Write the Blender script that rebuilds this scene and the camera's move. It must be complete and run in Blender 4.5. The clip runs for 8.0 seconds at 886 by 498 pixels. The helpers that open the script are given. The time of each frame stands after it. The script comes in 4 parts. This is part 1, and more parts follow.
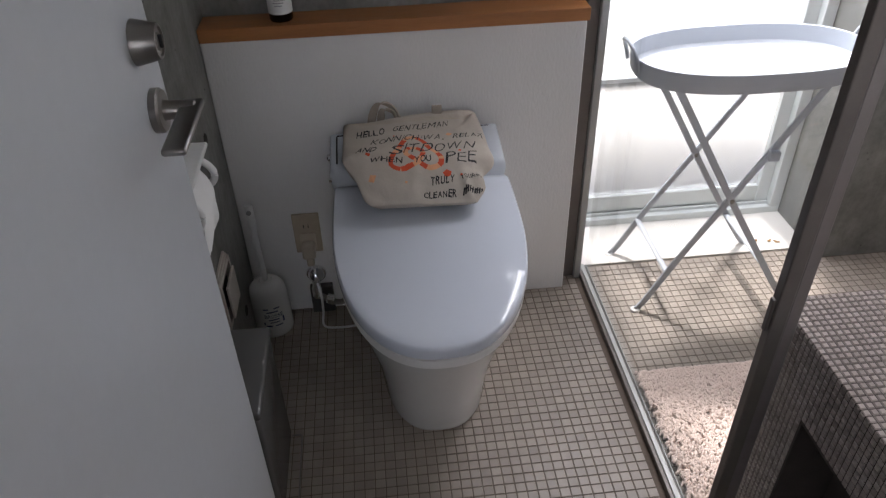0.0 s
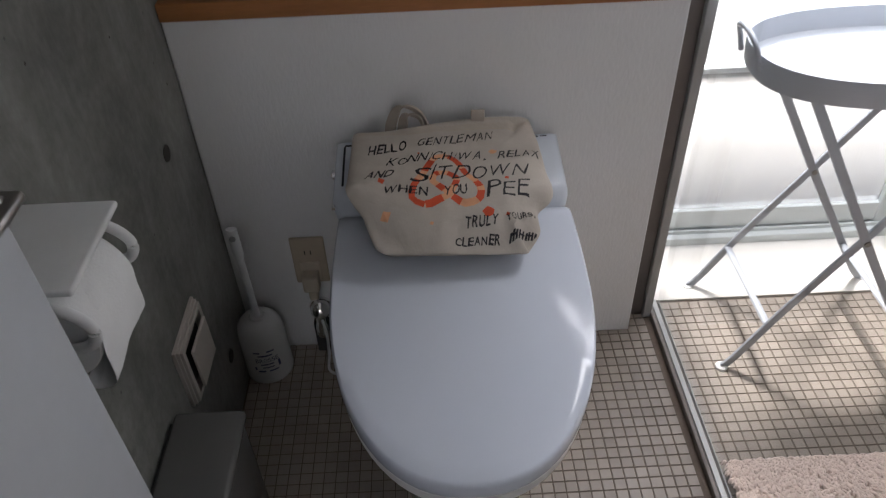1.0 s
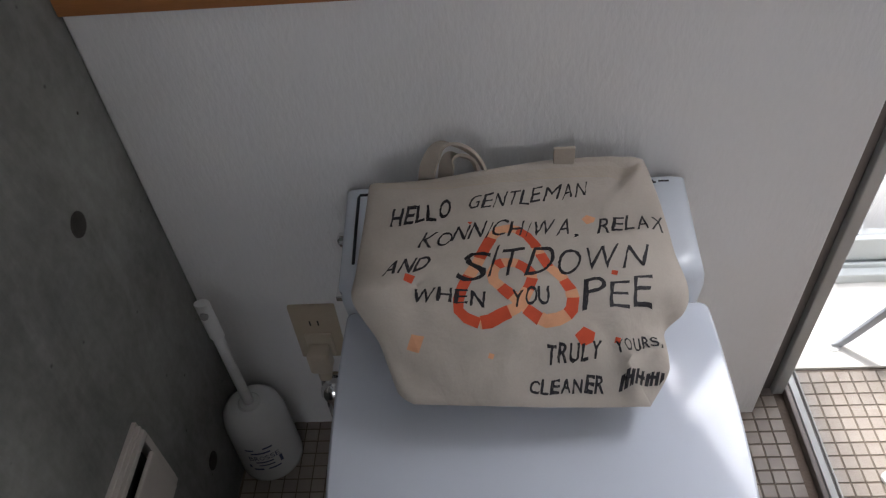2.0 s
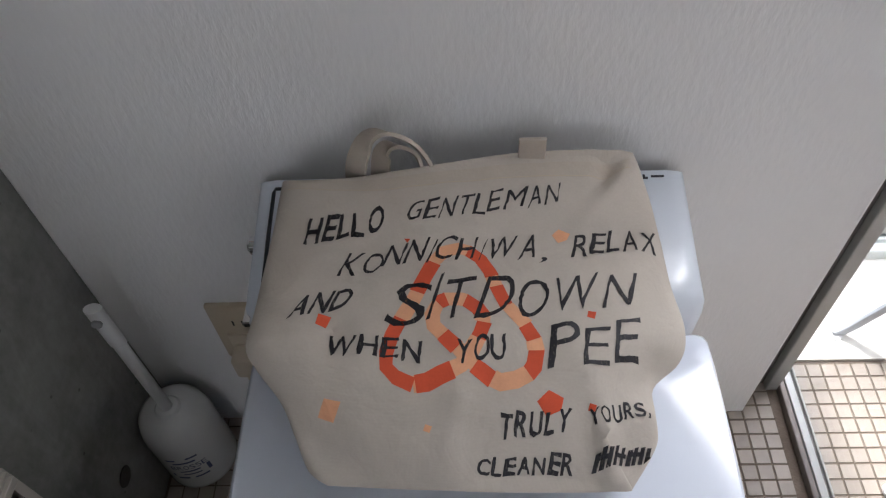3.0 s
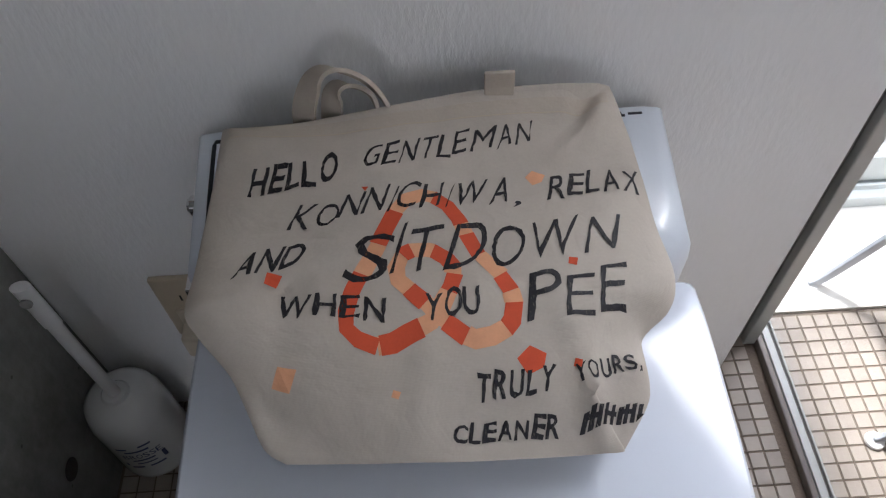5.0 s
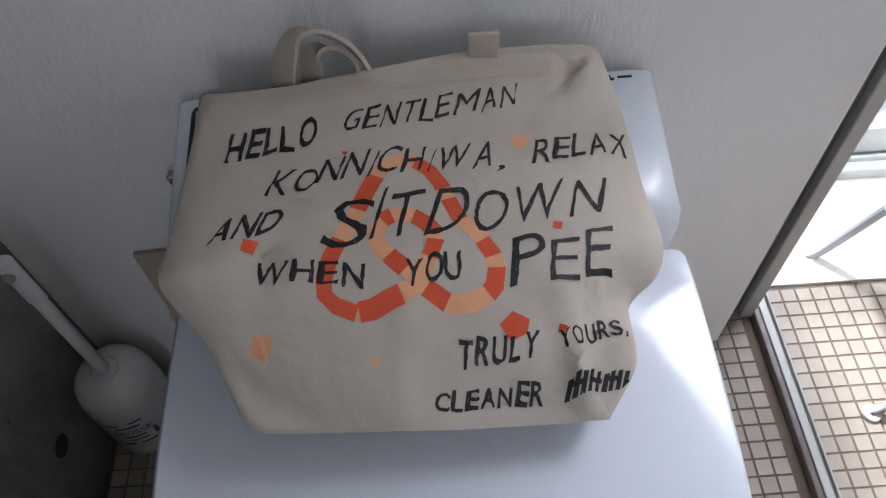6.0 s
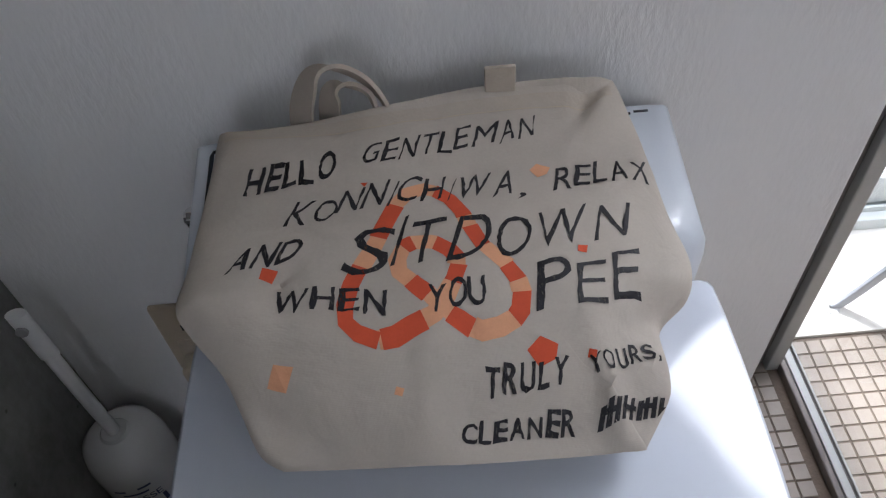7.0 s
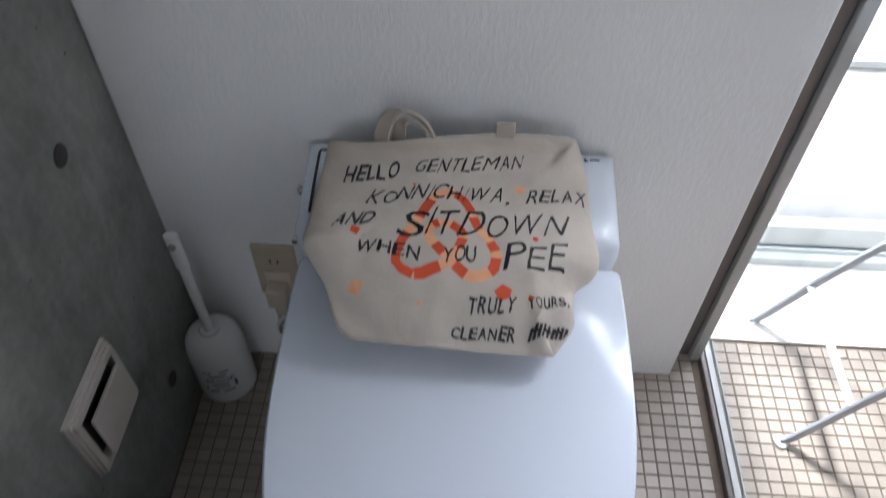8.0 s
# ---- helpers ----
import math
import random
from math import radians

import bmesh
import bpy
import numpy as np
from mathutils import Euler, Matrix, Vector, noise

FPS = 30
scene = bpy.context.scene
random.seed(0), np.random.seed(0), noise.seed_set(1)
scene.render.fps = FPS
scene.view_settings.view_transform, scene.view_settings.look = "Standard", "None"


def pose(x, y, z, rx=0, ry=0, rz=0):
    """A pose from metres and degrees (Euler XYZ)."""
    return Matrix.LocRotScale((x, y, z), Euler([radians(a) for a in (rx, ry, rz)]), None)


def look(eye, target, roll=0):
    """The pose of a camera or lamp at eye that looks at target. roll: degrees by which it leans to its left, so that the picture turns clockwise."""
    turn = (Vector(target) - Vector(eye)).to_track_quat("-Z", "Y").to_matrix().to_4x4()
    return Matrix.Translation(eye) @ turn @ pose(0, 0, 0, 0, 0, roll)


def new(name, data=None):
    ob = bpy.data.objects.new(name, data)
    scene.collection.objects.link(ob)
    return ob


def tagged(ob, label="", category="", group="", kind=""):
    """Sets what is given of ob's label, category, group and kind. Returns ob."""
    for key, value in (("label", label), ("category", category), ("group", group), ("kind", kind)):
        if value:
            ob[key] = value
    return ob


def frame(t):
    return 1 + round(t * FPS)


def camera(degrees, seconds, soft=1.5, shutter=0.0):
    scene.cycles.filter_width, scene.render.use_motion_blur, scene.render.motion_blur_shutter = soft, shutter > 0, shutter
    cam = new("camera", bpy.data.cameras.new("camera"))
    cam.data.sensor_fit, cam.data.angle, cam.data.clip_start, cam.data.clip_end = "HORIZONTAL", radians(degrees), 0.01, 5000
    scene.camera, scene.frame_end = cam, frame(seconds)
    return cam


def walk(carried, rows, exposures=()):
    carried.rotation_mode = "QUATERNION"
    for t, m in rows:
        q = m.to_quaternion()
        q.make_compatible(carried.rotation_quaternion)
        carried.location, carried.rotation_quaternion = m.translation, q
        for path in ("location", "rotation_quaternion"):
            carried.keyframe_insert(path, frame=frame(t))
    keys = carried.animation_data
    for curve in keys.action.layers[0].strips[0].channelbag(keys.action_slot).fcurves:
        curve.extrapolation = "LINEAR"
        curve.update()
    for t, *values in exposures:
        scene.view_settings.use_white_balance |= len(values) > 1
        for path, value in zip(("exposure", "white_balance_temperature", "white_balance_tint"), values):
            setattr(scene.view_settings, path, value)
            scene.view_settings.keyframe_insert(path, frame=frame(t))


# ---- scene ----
cam = camera(62.1, 8.0, soft=1.2, shutter=0.15)
PATH = [
    (0, (0.223, -1.605, 1.378), (0.359, -0.01, 0.178), -1.7),
    (0.2, (0.227, -1.568, 1.363), (0.369, -0.004, 0.123), -1.8),
    (0.5, (0.218, -1.448, 1.339), (0.415, 0.126, 0.121), -1.2),
    (0.8, (0.264, -1.288, 1.291), (0.314, 0.28, 0.05), -4.6),
    (1, (0.268, -1.162, 1.268), (0.286, 0.356, -0.034), -2.3),
    (1.2, (0.271, -1.089, 1.213), (0.193, 0.362, -0.161), -5.3),
    (1.5, (0.249, -0.908, 1.177), (0.133, 0.557, -0.18), -4.9),
    (1.7, (0.251, -0.801, 1.149), (0.133, 0.658, -0.213), -5.5),
    (2.8, (0.3, -0.525, 1.088), (0.193, 0.646, -0.53), -4.9),
    (3, (0.298, -0.5, 1.055), (0.218, 0.732, -0.518), -4.2),
    (3.5, (0.291, -0.487, 1.018), (0.27, 0.718, -0.578), -3.0),
    (4, (0.291, -0.487, 1.014), (0.297, 0.702, -0.594), -2.6),
    (5.5, (0.299, -0.479, 0.984), (0.317, 0.693, -0.636), -3.0),
    (6, (0.308, -0.484, 0.977), (0.315, 0.66, -0.663), -3.7),
    (6.5, (0.322, -0.489, 0.961), (0.313, 0.735, -0.62), -5.0),
    (7, (0.297, -0.504, 0.948), (0.295, 0.811, -0.559), -5.2),
    (7.3, (0.287, -0.523, 1.01), (0.28, 0.817, -0.475), -3.6),
    (7.5, (0.281, -0.558, 1.091), (0.28, 0.856, -0.323), -3.2),
    (7.7, (0.283, -0.632, 1.16), (0.284, 0.821, -0.215), -1.7),
    (7.8, (0.286, -0.665, 1.181), (0.284, 0.766, -0.215), -0.8),
    (8, (0.308, -0.744, 1.2), (0.249, 0.555, -0.32), 0.9),
]
EXPOSURES = [(0.0, 1.82, 6250, 16), (1.0, 1.74, 6250, 15), (1.7, 1.9, 6200, 15), (3.0, 2.47, 6120, 14), (4.0, 2.42, 6080, 14), (6.5, 2.3, 5900, 14), (7.0, 2.26, 5900, 14), (7.5, 2.42, 6000, 15), (8.0, 2.53, 5800, 12)]
walk(cam, [(t, look(eye, target, roll)) for t, eye, target, roll in PATH], EXPOSURES)

# ---- world and sun ----
SUN_EL = 61.0
world = bpy.data.worlds.new("sky")
scene.world = world
world.use_nodes = True
wn = world.node_tree
sky = wn.nodes.new("ShaderNodeTexSky")
sky.sky_type = "NISHITA"
sky.sun_disc = False
sky.sun_elevation = radians(SUN_EL)
sky.sun_rotation = 0.0
wn.links.new(sky.outputs["Color"], wn.nodes["Background"].inputs["Color"])
wn.nodes["Background"].inputs["Strength"].default_value = 0.15

sun = new("sun", bpy.data.lights.new("sun", "SUN"))
sun.data.energy, sun.data.angle, sun.data.color = 5.0, radians(8.0), (1.0, 0.95, 0.88)
sun.matrix_world = look((0, 0, 6), (0.04, -math.cos(radians(SUN_EL)), 6 - math.sin(radians(SUN_EL))))

# daylight of the upper window
glow = new("window_daylight", bpy.data.lights.new("window_daylight", "AREA"))
glow.data.shape, glow.data.size, glow.data.size_y = "RECTANGLE", 0.75, 1.25
glow.data.energy, glow.data.color = 12.5, (1.0, 0.985, 0.975)
glow.matrix_world = look((1.12, 0.27, 1.6), (1.86, -0.05, 0.9))

# ---- materials ----


def tex(nt, kind, **values):
    n = nt.nodes.new(kind)
    for k, v in values.items():
        n.inputs[k].default_value = v
    return n


def material(name, color, rough=0.5, metal=0.0, vary=0.12, scale=8.0, bump=0.1, fine=120.0, stretch=(1, 1, 1), coat=0.0,
             per_piece=0.0, joined=False, specular=0.5, depth=0.002):
    """A principled surface with broad mottling, fine grain and a little relief."""
    m = bpy.data.materials.new(name)
    m.use_nodes = True
    nt = m.node_tree
    b = nt.nodes["Principled BSDF"]
    co = nt.nodes.new("ShaderNodeTexCoord")
    mp = nt.nodes.new("ShaderNodeMapping")
    mp.inputs["Scale"].default_value = stretch
    geo = nt.nodes.new("ShaderNodeNewGeometry")
    nt.links.new(geo.outputs["Position"], mp.inputs["Vector"])
    big = tex(nt, "ShaderNodeTexNoise", Scale=scale, Detail=5.0, Roughness=0.6)
    small = tex(nt, "ShaderNodeTexNoise", Scale=fine, Detail=3.0, Roughness=0.6)
    for n in (big, small):
        nt.links.new(mp.outputs["Vector"], n.inputs["Vector"])
    add = nt.nodes.new("ShaderNodeMath")
    add.operation = "MULTIPLY_ADD"
    add.inputs[1].default_value = 0.35
    nt.links.new(small.outputs["Fac"], add.inputs[0])
    nt.links.new(big.outputs["Fac"], add.inputs[2])
    value = add.outputs[0]
    if per_piece:
        src = geo.outputs["Random Per Island"] if joined else nt.nodes.new("ShaderNodeObjectInfo").outputs["Random"]
        more = nt.nodes.new("ShaderNodeMath")
        more.operation = "MULTIPLY_ADD"
        more.inputs[1].default_value = per_piece
        nt.links.new(src, more.inputs[0])
        nt.links.new(value, more.inputs[2])
        value = more.outputs[0]
    ramp = nt.nodes.new("ShaderNodeMapRange")
    ramp.inputs["From Min"].default_value = 0.35
    ramp.inputs["From Max"].default_value = 0.95 + per_piece
    ramp.inputs["To Min"].default_value = 1.0 - vary
    ramp.inputs["To Max"].default_value = 1.0 + vary
    nt.links.new(value, ramp.inputs["Value"])
    mul = nt.nodes.new("ShaderNodeVectorMath")
    mul.operation = "SCALE"
    mul.inputs[0].default_value = color
    nt.links.new(ramp.outputs["Result"], mul.inputs["Scale"])
    nt.links.new(mul.outputs["Vector"], b.inputs["Base Color"])
    b.inputs["Metallic"].default_value = metal
    b.inputs["Coat Weight"].default_value = coat
    b.inputs["Specular IOR Level"].default_value = specular
    rr = nt.nodes.new("ShaderNodeMapRange")
    rr.inputs["To Min"].default_value = max(0.02, rough - 0.06)
    rr.inputs["To Max"].default_value = min(1.0, rough + 0.06)
    nt.links.new(big.outputs["Fac"], rr.inputs["Value"])
    nt.links.new(rr.outputs["Result"], b.inputs["Roughness"])
    if bump:
        bp = nt.nodes.new("ShaderNodeBump")
        bp.inputs["Strength"].default_value = bump
        bp.inputs["Distance"].default_value = depth
        nt.links.new(small.outputs["Fac"], bp.inputs["Height"])
        nt.links.new(bp.outputs["Normal"], b.inputs["Normal"])
    return m


def concrete(name):
    """Cast concrete: cloudy grey, darker streaks, small pits."""
    m = material(name, (0.22, 0.22, 0.207), rough=0.78, vary=0.42, scale=5.0, bump=0.35, fine=70.0)
    nt = m.node_tree
    b = nt.nodes["Principled BSDF"]
    src = b.inputs["Base Color"].links[0].from_socket
    geo = nt.nodes.new("ShaderNodeNewGeometry")
    pits = tex(nt, "ShaderNodeTexVoronoi", Scale=26.0)
    nt.links.new(geo.outputs["Position"], pits.inputs["Vector"])
    cut = nt.nodes.new("ShaderNodeMapRange")
    cut.inputs["From Min"].default_value, cut.inputs["From Max"].default_value = 0.03, 0.075
    cut.inputs["To Min"].default_value, cut.inputs["To Max"].default_value = 0.45, 1.0
    nt.links.new(pits.outputs["Distance"], cut.inputs["Value"])
    streak = tex(nt, "ShaderNodeTexNoise", Scale=3.0, Detail=6.0, Roughness=0.7, Distortion=0.8)
    mp = nt.nodes.new("ShaderNodeMapping")
    mp.inputs["Scale"].default_value = (4.0, 4.0, 1.2)
    nt.links.new(geo.outputs["Position"], mp.inputs["Vector"])
    nt.links.new(mp.outputs["Vector"], streak.inputs["Vector"])
    sr = nt.nodes.new("ShaderNodeMapRange")
    sr.inputs["From Min"].default_value, sr.inputs["From Max"].default_value = 0.35, 0.7
    sr.inputs["To Min"].default_value, sr.inputs["To Max"].default_value = 0.78, 1.15
    nt.links.new(streak.outputs["Fac"], sr.inputs["Value"])
    mm = nt.nodes.new("ShaderNodeMath")
    mm.operation = "MULTIPLY"
    nt.links.new(cut.outputs["Result"], mm.inputs[0])
    nt.links.new(sr.outputs["Result"], mm.inputs[1])
    sc = nt.nodes.new("ShaderNodeVectorMath")
    sc.operation = "SCALE"
    nt.links.new(src, sc.inputs[0])
    nt.links.new(mm.outputs[0], sc.inputs["Scale"])
    nt.links.new(sc.outputs["Vector"], b.inputs["Base Color"])
    return m


def wood(name):
    m = material(name, (0.36, 0.15, 0.05), rough=0.42, vary=0.3, scale=3.0, bump=0.15, fine=45.0, stretch=(1.0, 9.0, 9.0))
    return m


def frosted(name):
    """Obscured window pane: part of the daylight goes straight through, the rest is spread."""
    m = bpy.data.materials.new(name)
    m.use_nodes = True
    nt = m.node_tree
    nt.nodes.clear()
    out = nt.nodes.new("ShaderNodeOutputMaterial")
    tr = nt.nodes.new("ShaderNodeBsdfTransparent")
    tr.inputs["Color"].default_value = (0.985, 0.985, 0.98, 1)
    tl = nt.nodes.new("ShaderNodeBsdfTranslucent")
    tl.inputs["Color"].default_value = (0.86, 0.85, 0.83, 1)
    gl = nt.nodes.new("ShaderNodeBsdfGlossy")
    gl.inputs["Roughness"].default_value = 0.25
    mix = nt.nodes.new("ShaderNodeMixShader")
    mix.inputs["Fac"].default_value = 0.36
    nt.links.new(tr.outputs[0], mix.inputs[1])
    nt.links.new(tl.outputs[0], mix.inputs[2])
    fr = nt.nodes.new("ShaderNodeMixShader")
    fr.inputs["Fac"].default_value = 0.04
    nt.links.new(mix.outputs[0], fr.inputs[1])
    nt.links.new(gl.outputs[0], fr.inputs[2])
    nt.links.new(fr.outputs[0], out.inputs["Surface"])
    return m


def clear_glass(name):
    m = bpy.data.materials.new(name)
    m.use_nodes = True
    nt = m.node_tree
    nt.nodes.clear()
    out = nt.nodes.new("ShaderNodeOutputMaterial")
    tr = nt.nodes.new("ShaderNodeBsdfTransparent")
    tr.inputs["Color"].default_value = (0.985, 0.992, 0.988, 1)
    gl = nt.nodes.new("ShaderNodeBsdfGlossy")
    gl.inputs["Roughness"].default_value = 0.02
    mix = nt.nodes.new("ShaderNodeMixShader")
    lw = nt.nodes.new("ShaderNodeLayerWeight")
    lw.inputs["Blend"].default_value = 0.5
    pw = nt.nodes.new("ShaderNodeMath")
    pw.operation = "POWER"
    pw.inputs[1].default_value = 5.0
    nt.links.new(lw.outputs["Facing"], pw.inputs[0])
    ma = nt.nodes.new("ShaderNodeMath")
    ma.operation = "MULTIPLY_ADD"
    ma.inputs[1].default_value, ma.inputs[2].default_value = 0.8, 0.03
    nt.links.new(pw.outputs[0], ma.inputs[0])
    nt.links.new(ma.outputs[0], mix.inputs["Fac"])
    nt.links.new(tr.outputs[0], mix.inputs[1])
    nt.links.new(gl.outputs[0], mix.inputs[2])
    nt.links.new(mix.outputs[0], out.inputs["Surface"])
    return m


def canvas(name, color):
    """Woven cotton: crossed threads and faint smudges."""
    m = material(name, color, rough=0.9, vary=0.1, scale=14.0, bump=0.0, fine=500.0, specular=0.2)
    nt = m.node_tree
    b = nt.nodes["Principled BSDF"]
    geo = nt.nodes.new("ShaderNodeNewGeometry")
    waves = []
    for d in ("X", "Y"):
        w = tex(nt, "ShaderNodeTexWave", Scale=400.0, Distortion=1.5, Detail=1.0)
        w.bands_direction = d
        nt.links.new(geo.outputs["Position"], w.inputs["Vector"])
        waves.append(w)
    add = nt.nodes.new("ShaderNodeMath")
    nt.links.new(waves[0].outputs["Fac"], add.inputs[0])
    nt.links.new(waves[1].outputs["Fac"], add.inputs[1])
    bp = nt.nodes.new("ShaderNodeBump")
    crease = tex(nt, "ShaderNodeTexNoise", Scale=22.0, Detail=4.0, Roughness=0.55, Distortion=0.6)
    nt.links.new(geo.outputs["Position"], crease.inputs["Vector"])
    soft = nt.nodes.new("ShaderNodeBump")
    soft.inputs["Strength"].default_value = 0.42
    soft.inputs["Distance"].default_value = 0.006
    nt.links.new(crease.outputs["Fac"], soft.inputs["Height"])
    nt.links.new(soft.outputs["Normal"], bp.inputs["Normal"])
    bp.inputs["Strength"].default_value = 0.1
    bp.inputs["Distance"].default_value = 0.0004
    nt.links.new(add.outputs[0], bp.inputs["Height"])
    nt.links.new(bp.outputs["Normal"], b.inputs["Normal"])
    return m


M_WALL = material("white_wallpaper", (0.8, 0.795, 0.79), rough=0.75, vary=0.04, scale=3.0, bump=0.38, fine=170.0, stretch=(1, 1, 0.4), depth=0.0028)
M_PAINT = material("grey_white_door_paint", (0.5, 0.52, 0.55), rough=0.38, vary=0.05, scale=2.5, bump=0.06, fine=60.0)
M_PLASTER = material("plain_plaster", (0.78, 0.77, 0.75), rough=0.85, vary=0.08, scale=2.0, bump=0.15, fine=80.0)
M_CONCRETE = concrete("cast_concrete")
M_PLUG = material("dark_mortar", (0.06, 0.055, 0.05), rough=0.9, vary=0.3, scale=60.0, bump=0.4, fine=300.0)
M_WOOD = wood("oiled_wood")
M_GROUT = material("brown_grout", (0.15, 0.117, 0.092), rough=0.9, vary=0.3, scale=12.0, bump=0.3, fine=250.0)
M_TILE = material("beige_mosaic_tile", (0.335, 0.29, 0.248), rough=0.42, vary=0.2, scale=5.0, bump=0.05, fine=160.0, per_piece=0.6)
M_TILES = material("beige_mosaic_tiles", (0.335, 0.29, 0.248), rough=0.42, vary=0.2, scale=5.0, bump=0.05, fine=160.0, per_piece=0.6, joined=True)
M_BENCH = material("brown_grey_mosaic", (0.3, 0.26, 0.24), rough=0.22, vary=0.25, scale=7.0, bump=0.1, fine=120.0, per_piece=0.8, joined=True)
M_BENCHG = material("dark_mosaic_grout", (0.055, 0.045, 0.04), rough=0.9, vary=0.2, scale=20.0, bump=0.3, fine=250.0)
M_SILL = material("pale_stone_sill", (0.7, 0.68, 0.64), rough=0.6, vary=0.08, scale=6.0, bump=0.1, fine=120.0)
M_CERAMIC = material("white_ceramic", (0.78, 0.78, 0.77), rough=0.12, vary=0.02, scale=3.0, bump=0.0, coat=0.3)
M_LID = material("white_toilet_plastic", (0.62, 0.66, 0.74), rough=0.1, vary=0.02, scale=3.0, bump=0.01, fine=500.0, specular=0.45)
M_TANK = material("silver_grey_plastic", (0.6, 0.64, 0.7), rough=0.22, vary=0.03, scale=4.0, bump=0.02, fine=400.0)
M_GAP = material("dark_seam", (0.02, 0.022, 0.03), rough=0.6, vary=0.1, bump=0.0)
M_CHROME = material("chrome", (0.82, 0.82, 0.82), rough=0.1, metal=1.0, vary=0.03, bump=0.0)
M_STEEL = material("brushed_steel", (0.27, 0.255, 0.24), rough=0.32, metal=1.0, vary=0.1, scale=20.0, bump=0.05, fine=500.0, stretch=(1, 1, 6))
M_ALU = material("aluminium_profile", (0.42, 0.43, 0.42), rough=0.5, metal=0.5, vary=0.08, scale=12.0, bump=0.05, fine=300.0)
M_BRONZE = material("dark_bronze_profile", (0.15, 0.132, 0.122), rough=0.4, metal=0.35, vary=0.15, scale=12.0, bump=0.05, fine=300.0)
M_STILE = material("satin_bronze_profile", (0.24, 0.22, 0.215), rough=0.35, metal=0.5, vary=0.12, scale=12.0, bump=0.05, fine=300.0)
M_WHITE_METAL = material("white_lacquered_metal", (0.45, 0.48, 0.53), rough=0.4, vary=0.06, scale=14.0, bump=0.08, fine=160.0)
M_WIN = material("white_window_frame", (0.66, 0.7, 0.7), rough=0.4, vary=0.05, scale=10.0, bump=0.04, fine=160.0)
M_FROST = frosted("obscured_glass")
M_GLASS = clear_glass("clear_glass")
M_CANVAS = canvas("natural_cotton_canvas", (0.485, 0.438, 0.382))
M_WEB = canvas("cotton_webbing", (0.475, 0.42, 0.355))
M_INK = material("black_marker_ink", (0.013, 0.012, 0.016), rough=0.6, vary=0.5, scale=160.0, bump=0.0, fine=900.0)
ink = M_INK.node_tree
ig = ink.nodes.new("ShaderNodeNewGeometry")
im = ink.nodes.new("ShaderNodeMapping")
im.inputs["Scale"].default_value = (1.0, 0.3, 0.3)
im.inputs["Rotation"].default_value = (0.0, 0.0, 0.35)
ino = tex(ink, "ShaderNodeTexNoise", Scale=650.0, Detail=4.0, Roughness=0.7)
ir = ink.nodes.new("ShaderNodeValToRGB")
ir.color_ramp.elements[0].position, ir.color_ramp.elements[1].position = 0.34, 0.49
ir.color_ramp.elements[0].color = (0.68, 0.68, 0.68, 1)
ink.links.new(ig.outputs["Position"], im.inputs["Vector"])
ink.links.new(im.outputs["Vector"], ino.inputs["Vector"])
ink.links.new(ino.outputs["Fac"], ir.inputs["Fac"])
ink.links.new(ir.outputs["Color"], ink.nodes["Principled BSDF"].inputs["Alpha"])
M_RED = material("vermilion_print", (0.62, 0.085, 0.03), rough=0.8, vary=0.1, scale=60.0, bump=0.1, fine=600.0)
M_PEACH = material("peach_print", (0.72, 0.36, 0.2), rough=0.8, vary=0.1, scale=60.0, bump=0.1, fine=600.0)
M_BEIGE = material("beige_plastic", (0.5, 0.42, 0.31), rough=0.4, vary=0.05, scale=20.0, bump=0.02)
M_CREAM = material("cream_plastic", (0.6, 0.52, 0.41), rough=0.4, vary=0.06, scale=20.0, bump=0.02)
M_BLACK = material("black_rubber", (0.02, 0.02, 0.02), rough=0.6, vary=0.2, bump=0.0)
M_DARKGREY = material("dark_grey_plastic", (0.07, 0.068, 0.065), rough=0.5, vary=0.15, scale=20.0, bump=0.05)
M_GREYBOX = material("grey_plastic_bin", (0.13, 0.127, 0.125), rough=0.25, vary=0.06, scale=8.0, bump=0.05, fine=300.0)
M_PAPER = material("tissue_paper", (0.82, 0.82, 0.82), rough=0.95, vary=0.03, scale=20.0, bump=0.3, fine=320.0, specular=0.1)
M_WHITE_PLASTIC = material("white_plastic", (0.74, 0.74, 0.74), rough=0.35, vary=0.04, scale=12.0, bump=0.03)
M_COVER = material("warm_white_cover", (0.52, 0.475, 0.435), rough=0.45, vary=0.06, scale=20.0, bump=0.05)
M_BLUE_INK = material("navy_print", (0.05, 0.07, 0.16), rough=0.5, vary=0.3, scale=120.0, bump=0.0)
M_RUG = material("pale_pink_chenille", (0.84, 0.7, 0.63), rough=0.95, vary=0.14, scale=9.0, bump=0.2, fine=300.0, per_piece=0.5, joined=True, specular=0.1)
M_BOTTLE = material("dark_bottle_glass", (0.012, 0.01, 0.01), rough=0.08, vary=0.1, bump=0.0)
M_LABEL = material("paper_label", (0.72, 0.72, 0.7), rough=0.7, vary=0.06, scale=20.0, bump=0.05)
M_PRINT = material("grey_print", (0.3, 0.3, 0.3), rough=0.7, vary=0.1, bump=0.0)
M_LEAF = material("dry_leaf", (0.3, 0.17, 0.06), rough=0.8, vary=0.3, scale=90.0, bump=0.3, fine=400.0)
M_YARD = material("pale_yard_concrete", (0.29, 0.287, 0.276), rough=0.9, vary=0.15, scale=1.5, bump=0.2, fine=40.0)

# ---- mesh helpers ----


